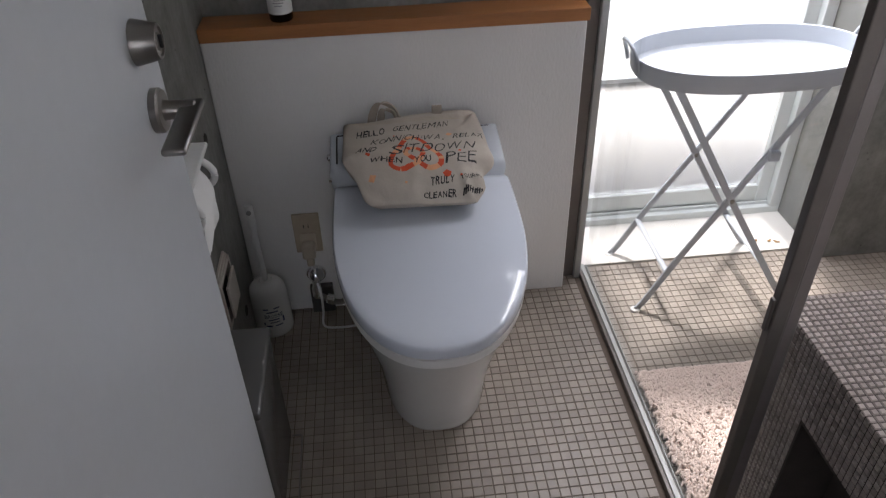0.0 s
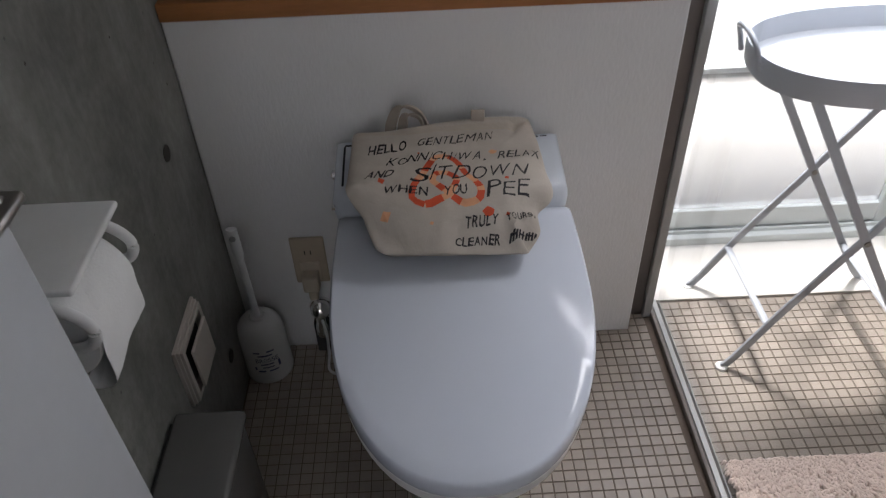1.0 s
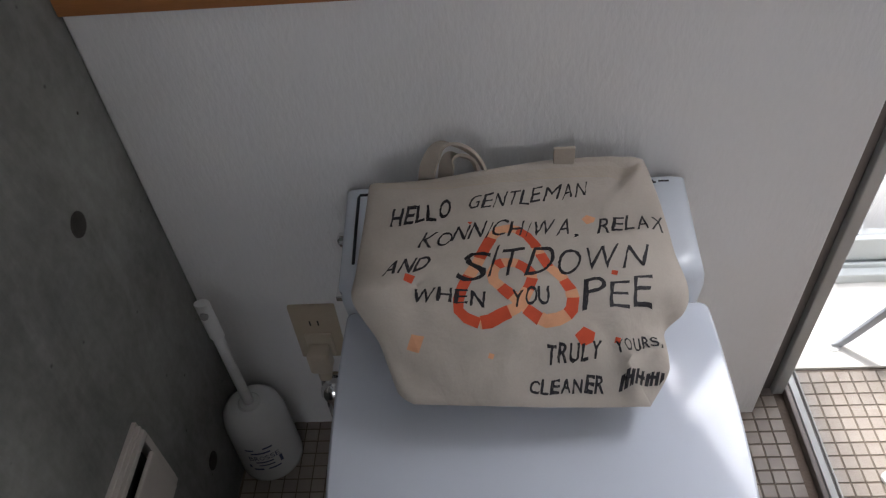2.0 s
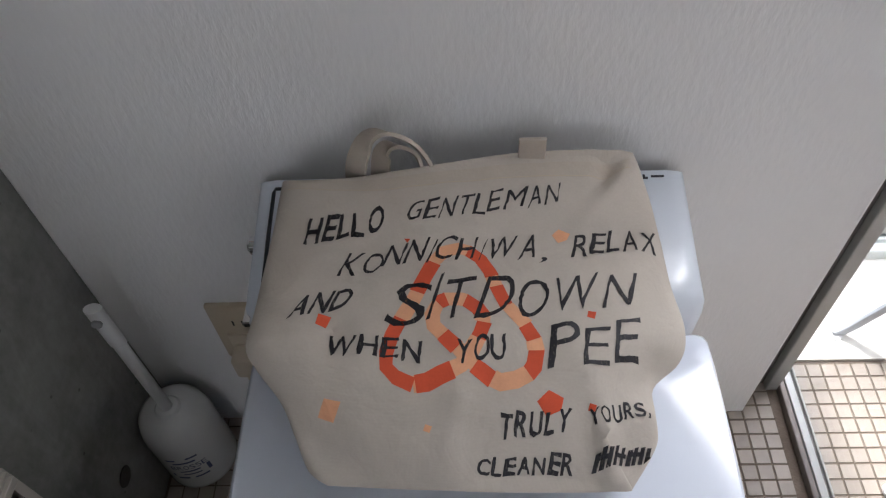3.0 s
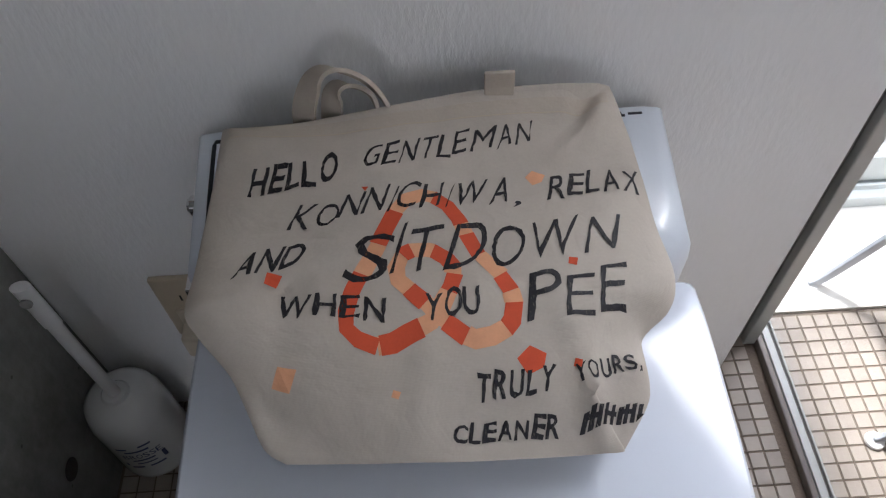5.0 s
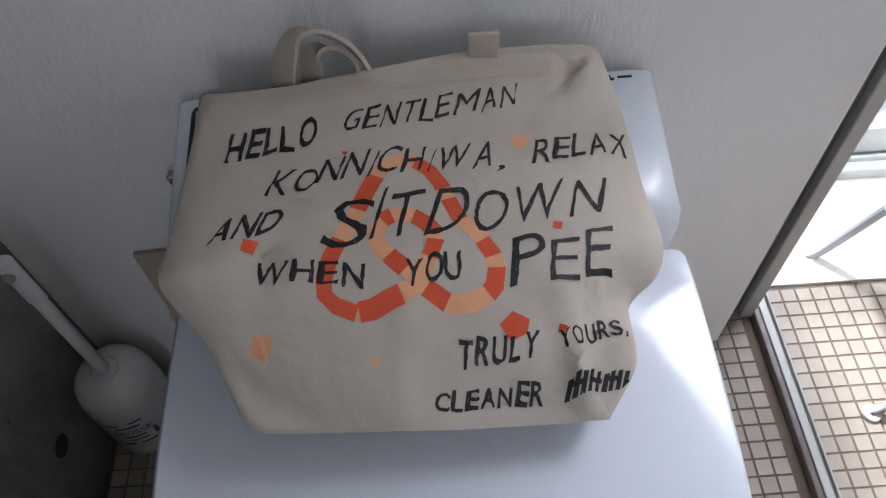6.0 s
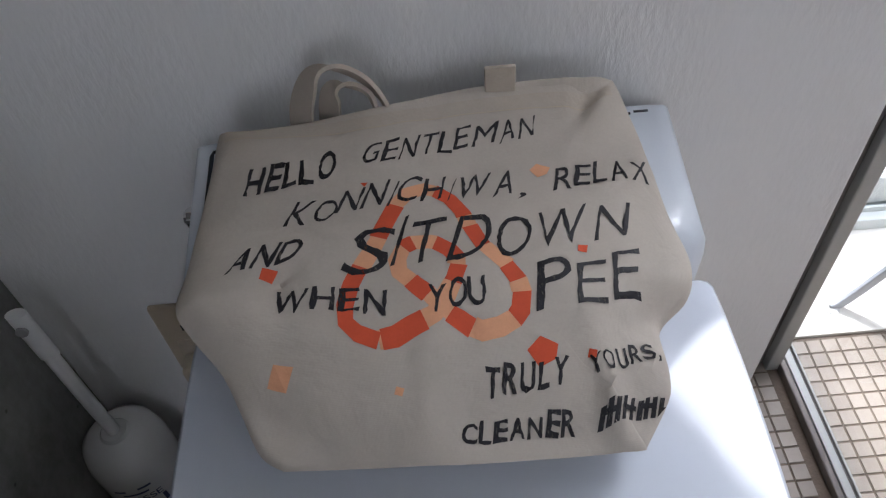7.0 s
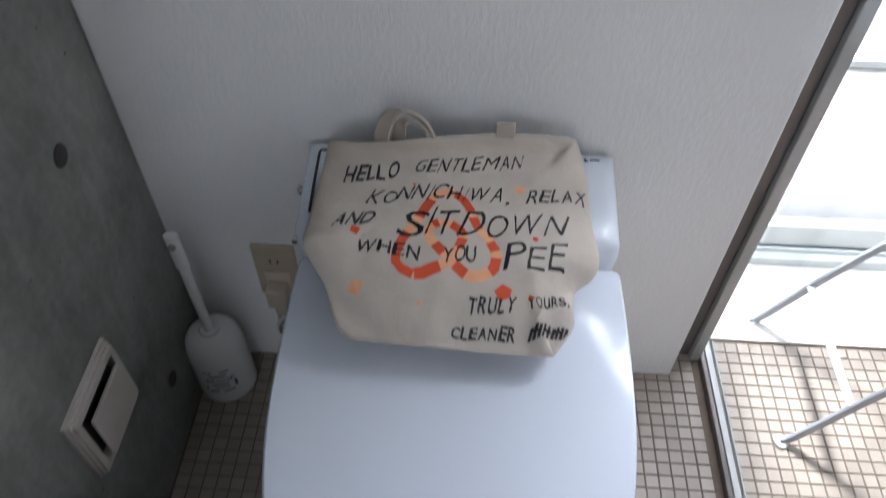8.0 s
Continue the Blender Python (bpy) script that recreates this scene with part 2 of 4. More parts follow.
def thing(name, loc, label="", category="", group="", kind=""):
    ob = new(name)
    ob.location = loc
    ob.empty_display_size = 0.05
    return tagged(ob, label, category, group, kind)


def finish(bm, name, mat, smooth=False):
    bmesh.ops.recalc_face_normals(bm, faces=bm.faces)
    me = bpy.data.meshes.new(name)
    bm.to_mesh(me)
    bm.free()
    me.materials.append(mat)
    if smooth:
        me.polygons.foreach_set("use_smooth", [True] * len(me.polygons))
        me.set_sharp_from_angle(angle=radians(38))
    return me


def origin_of(ob):
    p = Vector(ob.location)
    while ob.parent:
        ob = ob.parent
        p = p + Vector(ob.location)
    return p


def part(name, bm, mat, parent, label="", smooth=False, kind=""):
    """One mesh object under a thing or under a part, given in world metres."""
    ob = new(name, finish(bm, name, mat, smooth))
    ob.parent = parent
    base = origin_of(parent)
    ob.data.transform(Matrix.Translation(-base))
    return tagged(ob, label, kind=kind)


def solid(name, bm, mat, label="", category="", kind="", smooth=False):
    return tagged(new(name, finish(bm, name, mat, smooth)), label, category, kind=kind)


def box(bm, x0, x1, y0, y1, z0, z1, bevel=0.0, seg=2):
    r = bmesh.ops.create_cube(bm, size=1.0, matrix=Matrix.LocRotScale(((x0 + x1) / 2, (y0 + y1) / 2, (z0 + z1) / 2), None, (x1 - x0, y1 - y0, z1 - z0)))
    if bevel:
        edges = list({e for v in r["verts"] for e in v.link_edges})
        bmesh.ops.bevel(bm, geom=edges, offset=bevel, segments=seg, affect="EDGES", profile=0.5)
    return bm


def Box(*a, **k):
    return box(bmesh.new(), *a, **k)


def loft(bm, rings, closed=True, cap0=True, cap1=True):
    """Faces between rings of equal length."""
    vs = [[bm.verts.new(p) for p in r] for r in rings]
    n = len(vs[0])
    for a, b in zip(vs, vs[1:]):
        for i in range(n if closed else n - 1):
            j = (i + 1) % n
            bm.faces.new((a[i], a[j], b[j], b[i]))
    if cap0:
        bm.faces.new(list(reversed(vs[0])))
    if cap1:
        bm.faces.new(vs[-1])
    return bm


def circle(c, r, n=24, ax=(1, 0, 0), ay=(0, 1, 0)):
    c, ax, ay = Vector(c), Vector(ax), Vector(ay)
    return [c + ax * (r * math.cos(2 * math.pi * i / n)) + ay * (r * math.sin(2 * math.pi * i / n)) for i in range(n)]


def turned(bm, c, profile, n=32, axis=(0, 0, 1)):
    """A lathe shape: (radius, height) pairs along the axis from c."""
    q = Vector((0, 0, 1)).rotation_difference(Vector(axis))
    ax, ay, az = q @ Vector((1, 0, 0)), q @ Vector((0, 1, 0)), q @ Vector((0, 0, 1))
    return loft(bm, [circle(Vector(c) + az * h, max(r, 1e-4), n, ax, ay) for r, h in profile])


def tube(bm, pts, r, n=10, flat=1.0):
    pts = [Vector(p) for p in pts]
    rings = []
    up = Vector((0, 0, 1))
    for i, p in enumerate(pts):
        d = (pts[min(i + 1, len(pts) - 1)] - pts[max(i - 1, 0)]).normalized()
        s = d.cross(up)
        if s.length < 0.05:
            s = d.cross(Vector((0, 1, 0)))
        s.normalize()
        rings.append(circle(p, r, n, s, s.cross(d) * flat))
    return loft(bm, rings)


def spline(pts, n=8):
    """A smooth way through a few points (Catmull-Rom)."""
    pts = [Vector(p) for p in pts]
    out = []
    for i in range(len(pts) - 1):
        a, b, c, d = pts[max(i - 1, 0)], pts[i], pts[i + 1], pts[min(i + 2, len(pts) - 1)]
        for k in range(n):
            t = k / n
            out.append(0.5 * ((2 * b) + (c - a) * t + (2 * a - 5 * b + 4 * c - d) * t * t + (3 * b - a - 3 * c + d) * t ** 3))
    return out + [pts[-1]]


def glyph(ch, bold=0.0):
    """Vertices and faces of one letter of the built-in font, in its own box of 1 x 1."""
    cu = bpy.data.curves.new("letter", "FONT")
    cu.body, cu.resolution_u, cu.offset = ch, 4, bold
    ob = new("letter", cu)
    me = bpy.data.meshes.new_from_object(ob.evaluated_get(bpy.context.evaluated_depsgraph_get()))
    vs = [(v.co.x, v.co.y) for v in me.vertices]
    fs = [tuple(p.vertices) for p in me.polygons]
    bpy.data.objects.remove(ob)
    bpy.data.curves.remove(cu)
    bpy.data.meshes.remove(me)
    return vs, fs


# ---- the room ----
XL, XR = -0.162, 1.95        # concrete side walls
XW = 0.705                  # end of the low white wall
YB, YWIN = 0.082, 0.31      # concrete back wall, window plane
YD = -1.52                  # wall with the door opening
CEIL = 2.32
LEDGE = 0.786               # top of the low white wall
PITCH = 0.0233

solid("wall_west", Box(XL - 0.15, XL, -3.3, 0.45, -0.1, CEIL), M_CONCRETE, "cast concrete side wall with formwork holes", kind="structure")
solid("wall_east", Box(XR, XR + 0.15, -1.62, 0.45, -0.1, CEIL), M_CONCRETE, "cast concrete wall of the bathing room", kind="structure")
solid("wall_north_east", Box(1.4895, XR, 0.036, 0.45, -0.1, CEIL), M_CONCRETE, "grey cast concrete wall beside the window", kind="structure")
solid("wall_north", Box(XL, 0.766, YB, 0.45, -0.1, CEIL), M_CONCRETE, "grey cast concrete wall above the wooden ledge", kind="structure")
bm = Box(0.766, 1.489, YWIN + 0.02, 0.45, 2.24, CEIL)
solid("wall_window_head", bm, M_CONCRETE, "concrete lintel over the window", kind="structure")
bm = Box(0.766, 1.489, YWIN - 0.02, 0.45, -0.1, -0.002)
solid("wall_window_foot", bm, M_CONCRETE, "concrete threshold under the window", kind="structure")
bm = Box(XL, -0.1, YD - 0.1, YD, -0.1, CEIL)
box(bm, 0.76, XR, YD - 0.1, YD, -0.1, CEIL)
box(bm, -0.1, 0.76, YD - 0.1, YD, 2.06, CEIL)
solid("wall_south", bm, M_PLASTER, "plain pale wall with a door opening", kind="structure")
solid("ceiling", Box(XL - 0.15, XR + 0.15, -3.4, 0.45, CEIL, CEIL + 0.12), M_PLASTER, "plain pale ceiling", kind="structure")
solid("wall_hall_east", Box(1.5, 1.65, -3.3, -1.62, -0.1, CEIL), M_PLASTER, "plain pale hallway wall", kind="structure")
# unseen hallway opening, added so daylight reaches the white wall from the front
bm = Box(XL - 0.15, -0.05, -3.4, -3.3, -0.1, CEIL)
box(bm, 0.5, 1.65, -3.4, -3.3, -0.1, CEIL)
box(bm, -0.05, 0.5, -3.4, -3.3, -0.1, 0.95)
box(bm, -0.05, 0.5, -3.4, -3.3, 2.0, CEIL)
solid("wall_hall_south", bm, M_PLASTER, "pale hallway wall with an opening added to admit daylight", kind="structure")

# low white wall in front of the concrete, with its wooden ledge
solid("wall_ledge", Box(XL, XW, 0.0, YB - 0.002, -0.02, LEDGE, bevel=0.004), M_WALL, "low white wallpapered wall behind the toilet", kind="structure")
ledge = thing("wooden_ledge", (0.27, 0.05, LEDGE), "warm brown oiled wooden board on the low wall", "shelf")
part("board", Box(XL + 0.002, XW + 0.003, -0.0035, YB - 0.003, LEDGE + 0.0005, LEDGE + 0.03, bevel=0.001), M_WOOD, ledge)
part("edge_strip", Box(XL + 0.002, XW + 0.003, -0.009, -0.0036, LEDGE + 0.0005, LEDGE + 0.0305, bevel=0.0015), M_WOOD, ledge, "glued front edge strip")

# formwork holes in the concrete
for y, z, r in ((-0.138, 0.622, 0.0125), (-0.145, 0.135, 0.0125), (-0.75, 1.3, 0.0125), (-0.138, 1.21, 0.0125)):
    bm = turned(bmesh.new(), (XL - 0.004, y, z), [(r * 0.7, 0.0045), (r, 0.005), (r * 1.12, 0.0052), (r * 1.16, 0.004)], 20, (1, 0, 0))
    solid("formwork_plug", bm, M_PLUG, "dark round formwork hole in the concrete wall", "wall hole", kind="structure", smooth=True)
for y, z, r in ((-0.32, 0.98, 0.003), (-0.05, 0.7, 0.002), (-0.42, 0.92, 0.0025), (-0.2, 0.85, 0.002)):
    bm = turned(bmesh.new(), (XL - 0.001, y, z), [(r, 0.0015), (r * 0.4, 0.0022)], 10, (1, 0, 0))
    solid("pit", bm, M_PLUG, "small dark pit in the concrete wall", "wall hole", kind="structure")

# ---- partition: track, jamb, post and pane between toilet and bath ----
PX = 0.777
partition = thing("glass_partition", (PX, -0.35, 0), "glass partition in slim bronze and aluminium profiles", "partition", kind="structure")
bm = Box(PX - 0.014, PX - 0.004, YD + 0.002, 0.075, -0.001, 0.016, bevel=0.002)
part("track", bm, M_BRONZE, partition, "dark floor track")
part("track_lip", Box(PX - 0.0038, PX + 0.008, YD + 0.002, 0.075, -0.001, 0.017, bevel=0.0015), M_ALU, partition, "aluminium lip")
part("track_groove", Box(PX + 0.0082, PX + 0.0141, YD + 0.002, 0.075, -0.001, 0.008), M_BRONZE, partition, "dark groove")
part("track_lip", Box(PX + 0.0143, PX + 0.0178, YD + 0.002, 0.075, -0.001, 0.013, bevel=0.0015), M_ALU, partition, "aluminium lip")
bm = Box(PX - 0.062, PX - 0.031, 0.046, YB - 0.001, 0.0, CEIL, bevel=0.002)
part("jamb", bm, M_BRONZE, partition)
bm = Box(PX - 0.031, PX - 0.012, 0.034, YB - 0.001, 0.0, CEIL, bevel=0.002)
part("jamb_edge", bm, M_ALU, partition, "grey aluminium edge")
post = part("post", Box(0.761, 0.7835, -0.868, -0.85, 0.0165, CEIL, bevel=0.002), M_BRONZE, partition, "dark bronze upright")
part("latch", Box(0.756, 0.761, -0.863, -0.853, 0.62, 0.68, bevel=0.0015), M_BRONZE, post)
part("post_stile", Box(0.784, 0.804, -0.866, -0.852, 0.0165, CEIL, bevel=0.002), M_STILE, partition, "lighter bronze door stile")
bm = Box(PX + 0.0095, PX + 0.0135, -0.8495, 0.064, 0.0085, CEIL)
pane = part("pane", bm, M_GLASS, partition, "clear glass")
pane.visible_shadow = False

# ---- window ----
WX0, WX1 = 0.767, 1.489
win = thing("window_1", (1.13, YWIN, 0), "white-framed window with obscured glass and sunlight behind", "window", kind="structure")
part("window_sill", Box(WX0, WX1, 0.084, YWIN - 0.03, -0.004, 0.004, bevel=0.001), M_SILL, win, "sunlit pale stone sill")
part("bottom_track", Box(WX0, WX1, YWIN - 0.03, YWIN + 0.06, -0.002, 0.026, bevel=0.003), M_WIN, win)
part("track_rib", Box(WX0, WX1, YWIN - 0.012, YWIN - 0.006, 0.026, 0.036), M_WIN, win)
part("bottom_rail", Box(WX0, WX1 - 0.04, YWIN, YWIN + 0.032, 0.034, 0.092, bevel=0.003), M_WIN, win)
part("middle_rail", Box(WX0, WX1 - 0.04, YWIN + 0.002, YWIN + 0.028, 0.478, 0.492, bevel=0.002), M_WIN, win)
part("side_stile", Box(WX1 - 0.075, WX1 - 0.035, YWIN - 0.004, YWIN + 0.036, 0.026, 2.24, bevel=0.003), M_WIN, win)
part("side_frame", Box(WX1 - 0.035, WX1, YWIN - 0.03, YWIN + 0.06, 0.026, 2.24, bevel=0.003), M_WIN, win)
part("side_stile", Box(WX0, WX0 + 0.03, YWIN - 0.004, YWIN + 0.036, 0.026, 2.24, bevel=0.003), M_WIN, win)
part("top_rail", Box(WX0, WX1, YWIN - 0.004, YWIN + 0.036, 2.2, 2.24, bevel=0.003), M_WIN, win)
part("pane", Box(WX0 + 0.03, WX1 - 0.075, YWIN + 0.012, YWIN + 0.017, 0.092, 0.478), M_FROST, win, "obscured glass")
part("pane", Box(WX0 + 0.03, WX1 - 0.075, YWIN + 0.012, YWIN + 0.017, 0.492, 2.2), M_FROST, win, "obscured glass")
solid("ground", Box(-80, 80, -80, 80, -0.4, -0.121), M_YARD, "pale concrete yard round the house", kind="structure")
# wall added behind the panes so they show one even brightness
solid("backdrop", Box(-2, 5, 0.85, 1.0, -0.121, 1.15), M_YARD, "pale wall added outside the window to even its tone", kind="structure")
# unseen wall, added to bounce neutral sunlight in and block the blue low sky
solid("backdrop_south", Box(-8, 9, -8.2, -8.0, -0.121, 6.0), M_PLASTER, "unseen pale wall added across the yard to bounce light", kind="structure")

# ---- door ----
DX = -0.036
door = thing("door_1", (DX - 0.018, YD + 0.02, 0), "grey-white painted door standing wide open", "door", kind="structure")
part("leaf", Box(DX - 0.036, DX, YD + 0.02, -0.74, 0.008, 2.04, bevel=0.002), M_PAINT, door)
lev = part("lever_rose", turned(bmesh.new(), (DX, -0.803, 1.006), [(0.026, 0), (0.026, 0.008), (0.0235, 0.011), (0.0125, 0.0115), (0.0115, 0.013), (0.0105, 0.03), (0.0095, 0.046), (0.006, 0.048)], 32, (1, 0, 0)), M_STEEL, door, "brushed steel rose", smooth=True)
bm = Box(DX + 0.029, DX + 0.055, -0.914, -0.788, 1.004, 1.0125, bevel=0.0036, seg=3)
part("lever", bm, M_STEEL, lev, "flat brushed steel lever", smooth=True)
bolt = part("thumb_turn", turned(bmesh.new(), (DX, -0.806, 1.088), [(0.025, 0), (0.025, 0.002), (0.02, 0.024), (0.0188, 0.0265), (0.016, 0.027), (0.015, 0.0245), (0.01, 0.0245), (0.0095, 0.026)], 32, (1, 0, 0)), M_STEEL, door, "brushed steel lock cylinder", smooth=True)
part("key_slot", Box(DX + 0.026, DX + 0.0295, -0.8075, -0.8045, 1.081, 1.095), M_BLACK, bolt)
part("edge_plate", Box(DX - 0.03, DX - 0.006, -0.7402, -0.7388, 0.92, 1.13), M_STEEL, door)
for z in (0.25, 1.8):
    part("hinge", turned(bmesh.new(), (DX - 0.005, YD + 0.012, z), [(0.006, 0), (0.006, 0.1)], 12), M_STEEL, door)

# ---- toilet ----
TX = 0.302


def lid_outline(w, y0, y1, n=40, power=2.5, rear=0.02, front=0.42):
    """Rounded-rectangle rear, elliptical front; from rear left round the front to rear right."""
    pts = []
    ym = y0 - (y0 - y1) * front
    pts.append((-w + rear, y0))
    pts.append((-w + rear * 0.3, y0 - rear * 0.3))
    pts.append((-w, y0 - rear))
    for i in range(1, 6):
        t = i / 6
        pts.append((-w - 0.004 * math.sin(math.pi * t * 0.5), y0 - rear + (ym - y0 + rear) * t))
    for i in range(n + 1):
        a = math.pi * i / n
        c, s = math.cos(a), math.sin(a)
        pts.append((-(w + 0.004) * math.copysign(abs(c) ** (2 / power), c), ym - (ym - y1) * abs(s) ** (2 / power)))
    for i in range(5, 0, -1):
        t = i / 6
        pts.append((w + 0.004 * math.sin(math.pi * t * 0.5), y0 - rear + (ym - y0 + rear) * t))
    pts += [(w, y0 - rear), (w - rear * 0.3, y0 - rear * 0.3), (w - rear, y0)]
    return pts


def lid_top(x, y):
    """Height of the lid's upper face."""
    t = (-0.15 - y) / 0.49
    return 0.502 - 0.05 * t - 0.008 * t * t - 0.14 * (x - TX) ** 2 - 0.2 * max(0.0, y + 0.1788)


toilet = thing("toilet", (TX, -0.3, 0), "white one-piece washlet toilet with closed lid", "toilet")
out = lid_outline(0.2, -0.158, -0.658, power=2.25, rear=0.008, front=0.3)
cy = -0.36


def shrink(s, dz):
    ring = []
    for x, y in out:
        px, py = TX + x * s, cy + (y - cy) * s
        ring.append((px, py, lid_top(px, py) + dz))
    return ring


bm = loft(bmesh.new(), [shrink(0.965, -0.03), shrink(0.995, -0.028), shrink(1.0, -0.02), shrink(1.0, -0.008), shrink(0.994, -0.0025), shrink(0.98, 0.0)], cap1=False)
inner = [shrink(s, 0.0) for s in (0.98, 0.9, 0.75, 0.6, 0.45, 0.3, 0.15, 0.03)]
loft(bm, inner, cap0=False)
bmesh.ops.remove_doubles(bm, verts=bm.verts, dist=0.0002)
part("lid", bm, M_LID, toilet, "smooth blue-white plastic lid", smooth=True)
bm = loft(bmesh.new(), [shrink(0.93, -0.064), shrink(0.972, -0.06), shrink(0.985, -0.05), shrink(0.986, -0.036), shrink(0.95, -0.0315)])
part("seat", bm, M_WHITE_PLASTIC, toilet, smooth=True)


def bowl_ring(w, yr, yf, z, tilt=0.0):
    return [(TX + x, y, z + tilt * (-0.2 - y)) for x, y in lid_outline(w, yr, yf, 40, 2.5, 0.03)]


bm = loft(bmesh.new(), [bowl_ring(0.124, -0.03, -0.478, 0.0), bowl_ring(0.126, -0.03, -0.485, 0.015), bowl_ring(0.133, -0.03, -0.502, 0.1),
                        bowl_ring(0.15, -0.03, -0.535, 0.2), bowl_ring(0.167, -0.03, -0.573, 0.28), bowl_ring(0.178, -0.03, -0.596, 0.34, -0.03),
                        bowl_ring(0.184, -0.03, -0.622, 0.4, -0.06), bowl_ring(0.187, -0.03, -0.63, 0.425, -0.08)])
part("bowl", bm, M_CERAMIC, toilet, "glossy white ceramic base", smooth=True)


def tank_ring(x0, x1, y0, y1, z0, z1, r=0.012):
    """A slice across the rear unit, at rising height along its sloping front."""
    return [(x0 + r, y1, z0), (x0, y1 + r * 0.8, z0), (x0, y0 - 0.002, z1), (x0 + r, y0, z1), (x1 - r, y0, z1), (x1, y0 - 0.002, z1), (x1, y1 + r * 0.8, z0), (x1 - r, y1, z0)]


bm = loft(bmesh.new(), [tank_ring(0.104, 0.49, -0.004, -0.162, 0.36, 0.36), tank_ring(0.102, 0.492, -0.006, -0.162, 0.47, 0.47), tank_ring(0.0935, 0.5, -0.01, -0.15, 0.498, 0.508),
                        tank_ring(0.094, 0.4995, -0.012, -0.147, 0.512, 0.534), tank_ring(0.0965, 0.4965, -0.014, -0.142, 0.5205, 0.5455),
                        tank_ring(0.1015, 0.4915, -0.017, -0.136, 0.525, 0.5505), tank_ring(0.1115, 0.4815, -0.023, -0.126, 0.528, 0.552)])
tank = part("rear_unit", bm, M_TANK, toilet, "silver-grey plastic rear cover", smooth=True)
bm = tube(bmesh.new(), [(0.15, -0.028, 0.5512), (0.114, -0.029, 0.5506), (0.1125, -0.033, 0.55), (0.112, -0.075, 0.5415), (0.1115, -0.121, 0.5295)], 0.0019, 6)
part("seam", bm, M_GAP, tank)
bm = Box(0.457, 0.459, -0.0285, -0.0235, 0.5505, 0.5522)
box(bm, 0.459, 0.4615, -0.0285, -0.0265, 0.5505, 0.5522)
part("mark", bm, M_GAP, tank)
bm = Box(0.4645, 0.4765, -0.027, -0.0248, 0.5505, 0.5522)
part("mark", bm, M_GAP, tank)
bm = turned(bmesh.new(), (0.1015, -0.07, 0.518), [(0.009, 0), (0.009, 0.012), (0.006, 0.015)], 16, (-1, 0, 0))
part("side_knob", bm, M_CHROME, tank, "small chrome knob", smooth=True)
bm = Box(0.0905, 0.098, -0.148, -0.108, 0.497, 0.5045, bevel=0.001)
part("side_trim", bm, M_CHROME, tank)

# ---- tote bag on the toilet ----
bag = thing("tote_bag", (0.3, -0.15, 0.552), "natural canvas tote bag with handwritten message lying on the toilet", "tote bag")


def bag_z(x, y):
    """Height of the bag's upper face: nearly level, falling away at its bottom seam."""
    z = 0.59 - 0.06 * (max(0.12, min(0.47, x)) - 0.3)
    if y < -0.215:
        z -= 0.055 * ((-0.215 - y) / 0.09) ** 1.5
    return z + 0.008 * max(0.0, min(1.0, (y + 0.11) / 0.06))


# rim of the bag: top edge, right side, bottom seam, left side
edge = spline([(0.131, -0.055, 0.582), (0.2, -0.061, 0.598), (0.278, -0.053, 0.604), (0.339, -0.045, 0.606), (0.415, -0.042, 0.604), (0.44, -0.036, 0.592)], 9)[:-1]
edge += spline([(0.44, -0.036, 0.592), (0.451, -0.073, 0.575), (0.454, -0.126, 0.57), (0.457, -0.161, 0.562), (0.462, -0.198, 0.555), (0.455, -0.219, 0.548),
                (0.434, -0.236, 0.54), (0.432, -0.259, 0.535), (0.431, -0.278, 0.53), (0.411, -0.306, 0.518)], 6)[:-1]
edge += spline([(0.411, -0.306, 0.518), (0.396, -0.309, 0.52), (0.286, -0.31, 0.527), (0.188, -0.305, 0.528)], 12)[:-1]
edge += spline([(0.188, -0.305, 0.528), (0.174, -0.296, 0.533), (0.164, -0.275, 0.55), (0.155, -0.257, 0.565), (0.138, -0.239, 0.583), (0.131, -0.226, 0.594),
                (0.131, -0.188, 0.59), (0.131, -0.119, 0.585), (0.131, -0.055, 0.582)], 7)[:-1]


def floor_under(x, y):
    return 0.5535 - 0.24 * max(0.0, -0.03 - y) if y > -0.135 else max(lid_top(x, y) + 0.0015, 0.5283 - (-0.135 - y) * 1.5)


